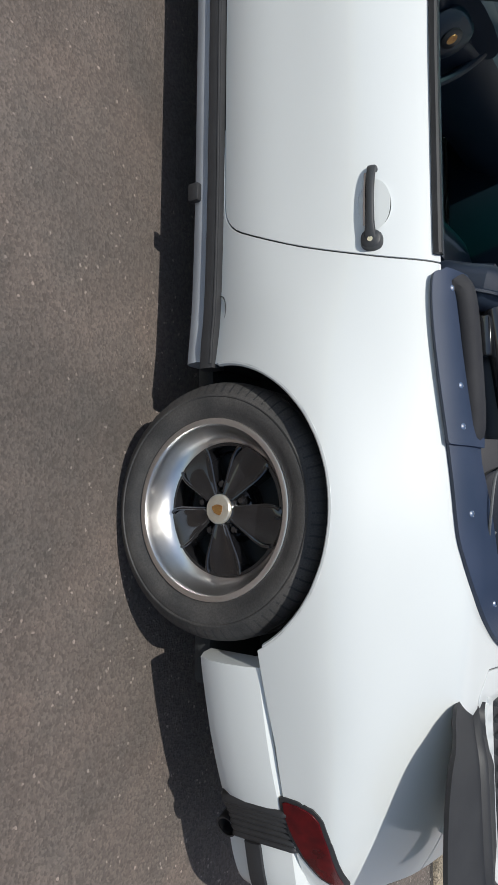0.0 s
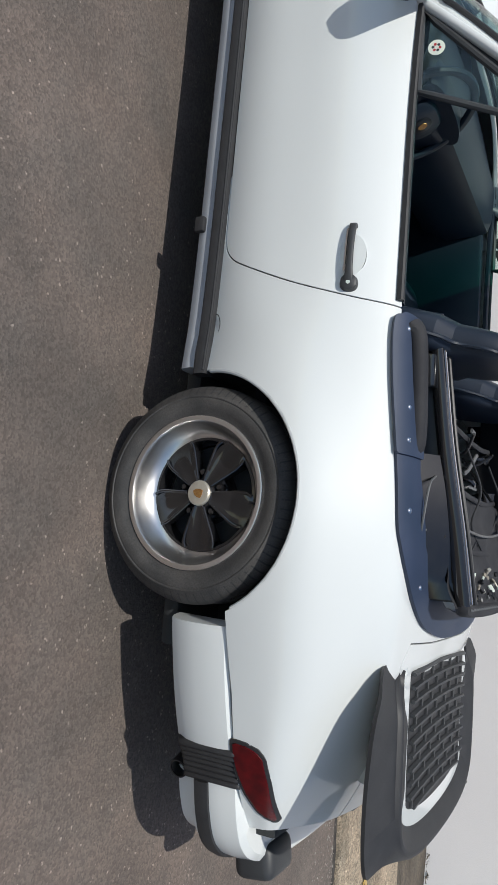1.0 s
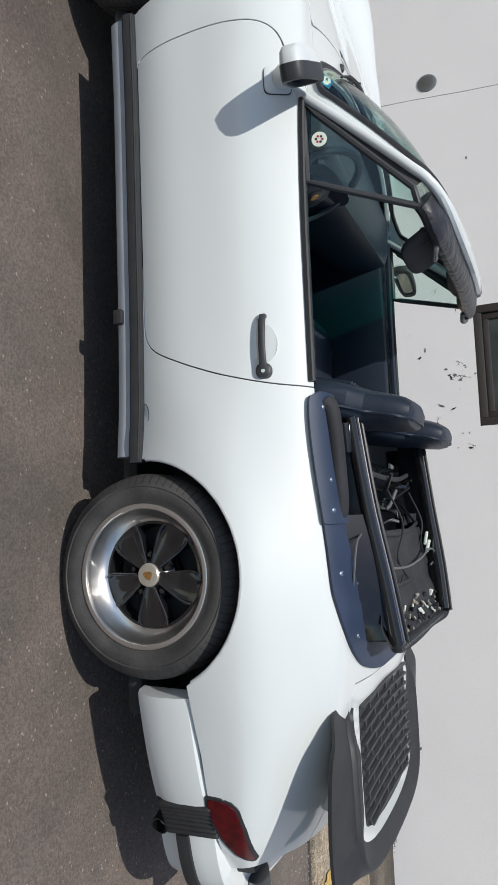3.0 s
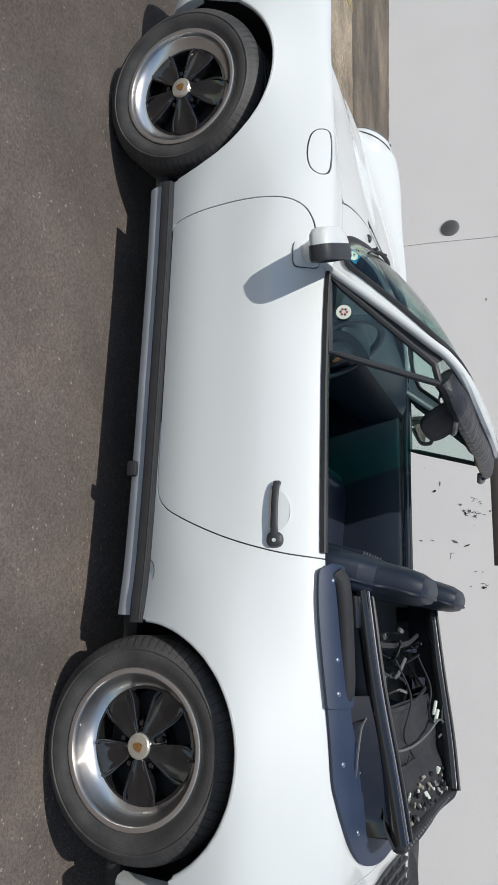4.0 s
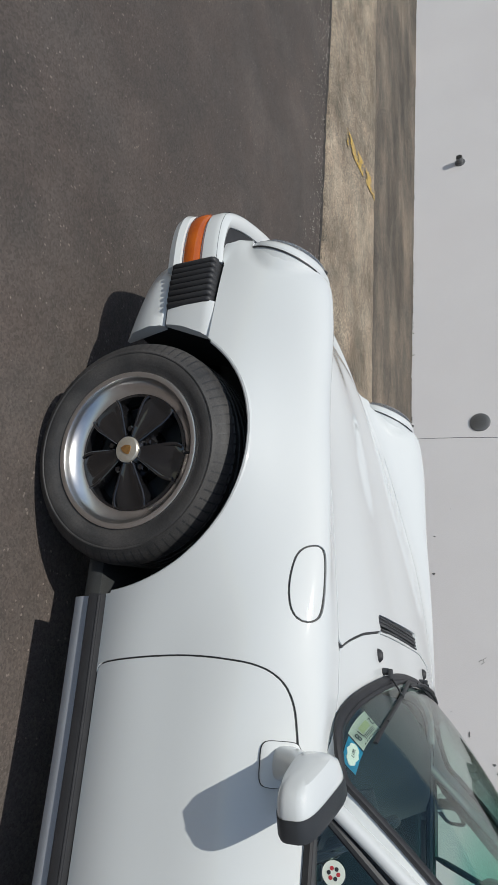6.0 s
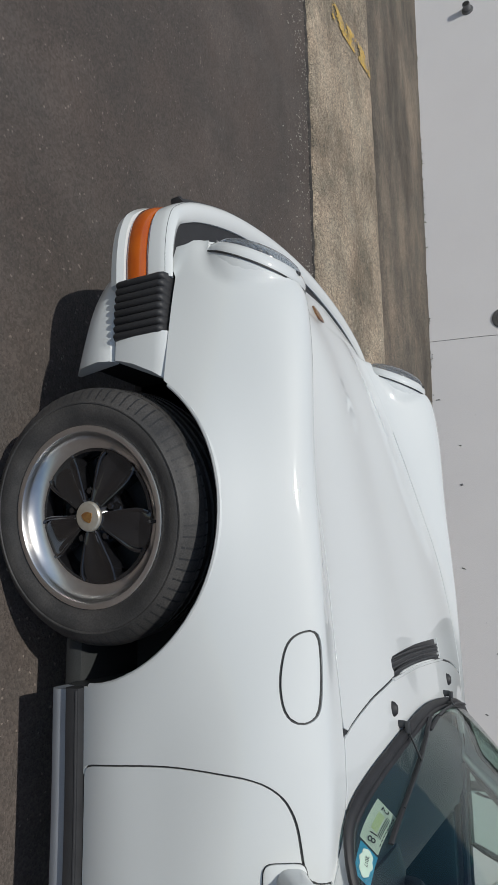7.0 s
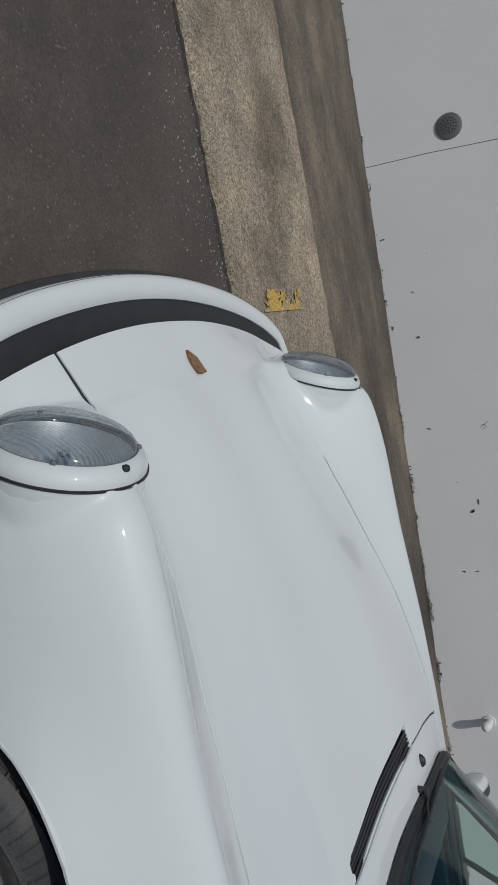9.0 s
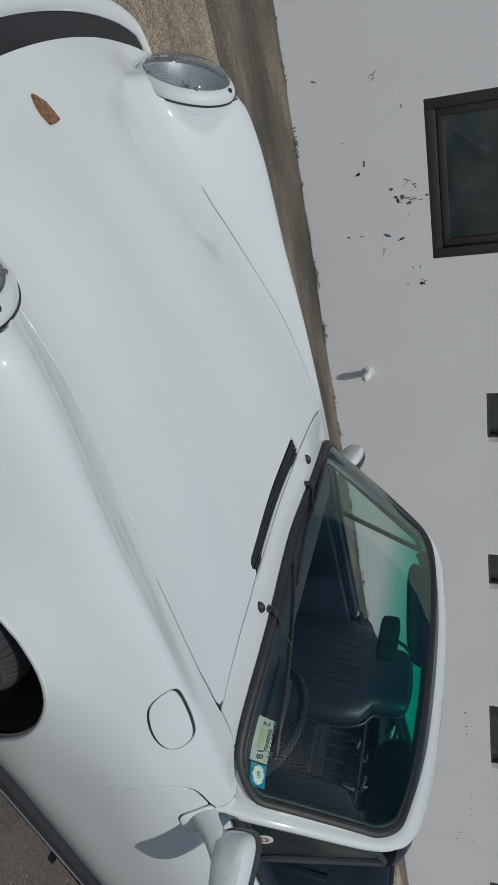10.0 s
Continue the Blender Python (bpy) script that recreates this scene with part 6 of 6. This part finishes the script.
part("sticker_emblem", loft([[screen_pt(-0.627 + 0.015 * math.cos(a), 0.108 + 0.030 * math.sin(a) * (1 + 0.12 * math.cos(8 * a)), o) for a in np.linspace(0, 2 * math.pi, 40, endpoint=False)] for o in (0.0034, 0.0022)]), PAPER, blue)


def lettering(text, size, u, t, parent):
    """Readable characters on the inside of the screen, facing out."""
    cu = bpy.data.curves.new("text", "FONT")
    cu.body, cu.size, cu.align_x, cu.align_y, cu.extrude = text, size, "CENTER", "CENTER", 0.0002
    tmp = new("text", cu)
    me = bpy.data.meshes.new_from_object(tmp.evaluated_get(bpy.context.evaluated_depsgraph_get()))
    bpy.data.objects.remove(tmp)
    bpy.data.curves.remove(cu)
    o = screen_pt(u, t, 0.001)
    ey = (screen_pt(u - 0.02, t, 0.001) - o).normalized()
    ez = (screen_pt(u, t + 0.03, 0.001) - o).normalized()
    nrm = ey.cross(ez).normalized()
    ez = nrm.cross(ey)
    m = Matrix((ey, ez, nrm)).transposed().to_4x4()
    m.translation = o
    if nrm.x > 0:
        m = m @ pose(0, 0, 0, 0, 180, 0)
    me.transform(m)
    return part("sticker_number", me, INK, parent)


lettering("2", 0.026, -0.529, 0.100, stick)
lettering("18", 0.026, -0.592, 0.100, stick)
lettering("2017", 0.010, -0.627, 0.108, blue)

# ---- boot cover and folded top ----
half = smooth_path([(-.62, .50, 0), (-.56, .62, 0), (-.52, .682, 0), (-.49, .698, 0), (-.30, .706, 0), (0.0, .694, 0), (.11, .664, 0), (.20, .602, 0), (.265, .52, 0), (.317, .42, 0), (.350, .29, 0), (.368, .15, 0), (.373, 0, 0)], 6)
COVER = [(p.x, p.y) for p in half] + [(p.x, -p.y) for p in half[-2::-1]]


def boot_out(V):
    return -sdf(V[:, [0, 1]], COVER)


BOOTIN = lambda V: np.maximum.reduce([np.abs(V[:, 1]) - np.interp(V[:, 0], [-.6, -.1, .1, .2, .27, .30], [.60, .60, .52, .40, .24, .0]), V[:, 0] - .30])
boot = clip(SKIN, lambda V: np.where(V[:, 2] > .7, np.minimum(boot_out(V), np.minimum(V[:, 0] + .535, .40 - V[:, 0])), -1.0))
boot = clip(boot, BOOTIN)
cover = panel("boot_cover", boot, NAVY, car, "navy vinyl cover edge fastened round the folded top", depth=0.012, lift=0.012)
for s in (-1, 1):
    over = clip(SKIN, lambda V, s=s: np.where((V[:, 1] * s > .5) & (V[:, 2] > .7), np.minimum.reduce([boot_out(V) + .004, V[:, 0] + .53, -.135 - V[:, 0], np.abs(V[:, 1]) - .595]), -1.0))
    panel("cover_flap", over, NAVY, car, depth=0.012, lift=0.020)
    for x, y in ((-.485, .664), (-.265, .668), (-.175, .674), (0.01, .656), (0.21, .515)):
        p = on_top(x, y, .0)
        n = Vector((0, s * .5, .85)).normalized()
        p = Vector((x, s * y, top_z(x, y))) + n * (0.020 if x < -.14 else 0.0125)
        u = n.orthogonal().normalized()
        part("snap", loft([oval(p + n * h, u, n.cross(u), r, r, 14) for h, r in ((0, .0075), (.003, .007), (.005, .004))]), CHROME, car)
    # padded roll along the cabin edge
    pts = smooth_path([(-0.51, s * .645, .868), (-.47, s * .635, .888), (-.30, s * .625, .895), (-.18, s * .615, .893), (-.15, s * .61, .873)], 6)
    part("top_side_roll", tube(pts, 0.032, 12, 0.75, p=2.4), TOPCLOTH, car, "dark rolled cloth edge of the folded top")
    # frame rails
    hi = 0.0 if s < 0 else 0.04
    pts = smooth_path([(-.475, s * .510, .915 + hi), (-.2, s * .490, .945 + hi), (.05, s * .450, .98 + hi), (.245, s * .405, 1.0 + hi)], 6)
    part("top_frame_rail", tube(pts, .036, 12, 0.62, p=4), SPOKE, car, "satin black folding top rail")
    # thin chrome line added to draw the bright highlight along the rail
    part("rail_highlight", tube([p + Vector((0, s * .016, .023)) for p in pts], .0028, 8), CHROME, car)
    part("rail_gutter", tube([p + Vector((0, s * -.018, .022)) for p in pts], .009, 8, p=3), SATIN, car)
    part("top_side_panel", loft([[p + Vector((0, s * .004, -.01)) for p in pts], [Vector((p.x, s * (abs(p.y) + .02), .86)) for p in pts], [Vector((p.x, s * (abs(p.y) + .012), .86)) for p in pts], [p + Vector((0, s * -.004, -.012)) for p in pts]], closed=False, caps=False), SATIN, car)
    part("top_pivot", block((-.40, s * .55, .86), (.10, .03, .12), .01), SPOKE, car)
    part("top_link", tube([(-.30, s * .48, .80), (-.12, s * .44, .93)], 0.012, 8, 0.5), SPOKE, car)
    part("top_link", tube([(-.05, s * .50, .80), (.10, s * .45, .95)], 0.010, 8, 0.5), SPOKE, car)
    part("tension_cable", tube(smooth_path([(-.10, s * .53, .93), (-.07, s * .575, .925), (.02, s * .585, .915), (.06, s * .56, .905), (.05, s * .53, .91)], 6), 0.0035, 6), STEEL, car)
    part("quarter_cloth", loft([[(-.16 + .40 * t, s * (.60 - .16 * t ** 2), .86 + .03 * t), (-.16 + .40 * t, s * (.50 - .10 * t ** 2), .955 + .045 * t), (-.16 + .40 * t, s * (.46 - .10 * t ** 2), .88), (-.16 + .40 * t, s * (.58 - .16 * t ** 2), .82)] for t in np.linspace(0, 1, 10)]), SPOKE, car)
part("top_rear_bow", tube(smooth_path([(.235, -.42, 1.005), (.262, -.40, .995), (.27, -.2, 1.0), (.272, 0, 1.0), (.27, .2, 1.0), (.262, .40, 1.025), (.235, .42, 1.04)], 6), 0.020, 10, 1.0, p=3), TOPCLOTH, car, "cloth-covered bow of the folded top")
for x, z in ((-.33, .90), (-.12, .93), (.06, .95)):
    part("top_bow", tube(smooth_path([(x, -.49, z), (x + .03, -.2, z + .01), (x + .03, .2, z + .01), (x, .49, z)], 6), 0.010, 8, 0.7), TOPCLOTH, car)
rows_c = []
for i in range(31):
    u = i / 30
    x = -.10 + .36 * u
    rows_c.append([(x, -.46 + .96 * j / 24, .905 + .075 * u + .04 * j / 24 + .006 * math.sin(u * 20) + .008 * noise.noise(Vector((x * 9, j * .4, 0)))) for j in range(25)])
part("folded_cloth", loft(rows_c, closed=False, caps=False), TOPCLOTH, car, "dark folded cloth of the convertible top")
rnd = random.Random(3)
FOAM = material("old_foam", (0.34, 0.30, 0.24), 0.9, grain=0.3, grain_scale=200, mottle=0.9, mottle_scale=60, tone=(0.09, 0.085, 0.08), bump=0.002)
for k in range(46):
    x, y = .195 + rnd.uniform(-.045, .05), -.36 + .0165 * k + rnd.uniform(-.01, .01)
    z = .905 + .075 * (x + .10) / .36 + .04 * (y + .46) / .96 + .010
    size = (rnd.uniform(.008, .032), rnd.uniform(.006, .018), rnd.uniform(.006, .016))
    part("cloth_tab", block((x, y, z), size, .002, (rnd.uniform(-40, 40), rnd.uniform(-40, 40), rnd.uniform(0, 180)), 1), (FOAM, TOPCLOTH, CAP, SATIN, PAPER, TOPCLOTH, STEEL)[k % 7], car)
for k in range(22):
    y = -.40 + .036 * k
    part("bow_tack", loft([oval((.262, y, 1.018 + .02 * (y + .4)), (1, 0, 0), (0, 1, 0), .0045, .0045, 8), oval((.262, y, 1.023 + .02 * (y + .4)), (1, 0, 0), (0, 1, 0), .003, .003, 8)]), STEEL, car)
for x, y, turn in ((-.055, .365, 12), (-.02, .405, -8)):
    part("buckle", block((x, y, .985), (.055, .022, .012), .004, (0, 14, turn)), PAPER, car, "white plastic buckle")
# cable across the cloth, straps and the linkage behind the seats
part("top_cable", tube(smooth_path([(.015, -.34, .945), (.03, -.20, .965), (.035, 0, .975), (.02, .20, .985), (-.01, .38, 1.0), (.03, .45, 1.01), (.06, .40, .99)], 8), 0.0045, 8), STEEL, car, "grey cable lying across the folded top")
part("top_cable", tube(smooth_path([(.02, -.30, .95), (.07, -.27, .955), (.09, -.16, .965), (.06, -.10, .97)], 6), 0.003, 6), RUBBER, car)
for k in range(9):
    x, y = rnd.uniform(-.34, -.06), rnd.uniform(-.10, .44)
    tip = (x + rnd.uniform(-.08, .08), y + rnd.uniform(-.06, .06), rnd.uniform(.86, .97))
    part("top_link", tube(smooth_path([(x, y, .84), (x + rnd.uniform(-.03, .03), y, .90), tip], 4), rnd.uniform(.005, .011), 8, 0.6), (SPOKE, STEEL, SATIN)[k % 3], car)
part("rear_window_sheet", loft([[(-.34 + .02 * j, -.40 + .055 * i, .905 + .03 * math.sin(j * .9 + i * .25) - .004 * i) for j in range(9)] for i in range(10)], closed=False, caps=False), GLASS, car, "folded clear plastic rear window")
for k, y in enumerate((-.10, .33)):
    part("top_cable", tube(smooth_path([(-.25, y, .93), (-.12, y + .08, .965), (.0, y + .02, .95), (.08, y + .10, .97)], 6), 0.004, 6), RUBBER, car)

# ---- rear spoiler ----
# plan of the rim's ridge (x, half width), its height and the height of its lower edge
RIDGE = [(.440, .452, .838, .828), (.470, .478, .848, .822), (.515, .500, .862, .806), (.570, .514, .874, .786), (.68, .516, .877, .776), (.80, .510, .878, .772),
         (.880, .488, .879, .772), (.930, .430, .880, .774), (.962, .33, .881, .778), (.980, .18, .881, .782), (.985, 0, .881, .783)]
loop = [(x, -y, h, l) for x, y, h, l in RIDGE] + RIDGE[-2::-1]
ridge = smooth_path([(x, y, h) for x, y, h, l in loop], 8)
lower = smooth_path([(x, y, l) for x, y, h, l in loop], 8)
rings = []
cen = Vector((.62, 0, 0))
for i, (p, l) in enumerate(zip(ridge, lower)):
    d = ridge[min(i + 1, len(ridge) - 1)] - ridge[max(i - 1, 0)]
    o = Vector((d.y, -d.x, 0)).normalized()
    if o.dot(Vector((p.x, p.y, 0)) - cen) < 0:
        o = -o
    e = min(1.0, min(i, len(ridge) - 1 - i) / 20)
    e = .16 + .84 * e * e * (3 - 2 * e)
    f = Vector((p.x, p.y, 0))
    wide = float(np.interp(p.x, [.50, .60, .80, .90, .985], [.072, .132, .128, .085, .062]))
    fl = 0.14 * o.y ** 2 * (0.45 + 0.55 * min(1.0, min(i, len(ridge) - 1 - i) / 12))
    lz = l.z + 0.35 * fl
    rings.append([f + o * (a * e + (fl if a > .03 else 0.9 * fl if a == .024 else 0.0)) + Vector((0, 0, z)) for a, z in ((-wide, .849), (-wide + .004, .853), (-.024, p.z - .010), (-.012, p.z - .002), (-.003, p.z), (.006, p.z - .004), (.014, p.z - .014), (.034, min(lz + .014, p.z - .016)), (.034, min(lz + .004, p.z - .024)), (.024, min(lz - .004, p.z - .030)), (-.04, l.z - .002), (.002 - wide, .812))])
part("spoiler_rim", loft(rings), RUBBER, car, "matt dark grey rubber spoiler rim", sharp=40)
plate = [Vector((p.x, p.y, 0)) - (Vector((p.x, p.y, 0)) - cen) * .09 for p in ridge]
plate = [Vector((.412, -.43, 0)), Vector((.416, -.25, 0)), Vector((.418, 0, 0)), Vector((.416, .25, 0)), Vector((.412, .43, 0))] + [q for q in plate[::-1] if q.x > .45]
n = len(plate)
bm = bmesh.new()
add(bm, [Vector((p.x, p.y, .851)) for p in plate] + [Vector((p.x, p.y, .80)) for p in plate], [tuple(range(n)), tuple(range(2 * n - 1, n - 1, -1))] + [(i, (i + 1) % n, n + (i + 1) % n, n + i) for i in range(n)])
part("spoiler_base", bm, PAINT, car, "white spoiler frame round the grille")
rings = []
for t in np.linspace(0, 1, 8):
    y = .46 - .06 * t
    rings.append([(.405 + .02 * t, -y, .85 - .03 * t), (.80 - .02 * t, -.42 + .05 * t, .80 - .13 * t), (.80 - .02 * t, .42 - .05 * t, .80 - .13 * t), (.405 + .02 * t, y, .85 - .03 * t)])
part("spoiler_stem", loft(rings), PAINT, car)
OPEN_ = [(.452, .365), (.470, .383), (.82, .372), (.848, .345), (.872, .18), (.877, 0)]
outline = eased([(x, -y) for x, y in OPEN_] + [(x, y) for x, y in OPEN_[-2::-1]])
n = len(outline)
bm = bmesh.new()
add(bm, [(x, y, .853) for x, y in outline] + [(x, y, .83) for x, y in outline], [tuple(range(n))] + [(i, (i + 1) % n, n + (i + 1) % n, n + i) for i in range(n)])
grille = part("spoiler_grille", bm, RUBBER, car, "black slatted intake grille in the spoiler")


def grille_half(x):
    return float(np.interp(x, [.44, .47, .82, .848, .88], [.345, .375, .364, .33, .19]))


for k in range(11):
    x = .468 + .0385 * k
    w = grille_half(x)
    bow = [(x - .016 * (1 - (y / .42) ** 2), y, .859) for y in np.linspace(-w, w, 13)]
    part("grille_slat", tube(bow, .0058, 6, 1.5, up=(.35, 0, 1), p=4), PLASTIC, grille)
    if k < 10:
        for j in range(7):
            y = -.39 + .13 * j + (.065 if k % 2 else 0)
            if abs(y) < grille_half(x + .02) - .01:
                part("grille_rib", block((x + .019 - .016 * (1 - (y / .42) ** 2), y, .857), (.034, .007, .010), .0015, (0, 0, 0), 1), PLASTIC, grille)
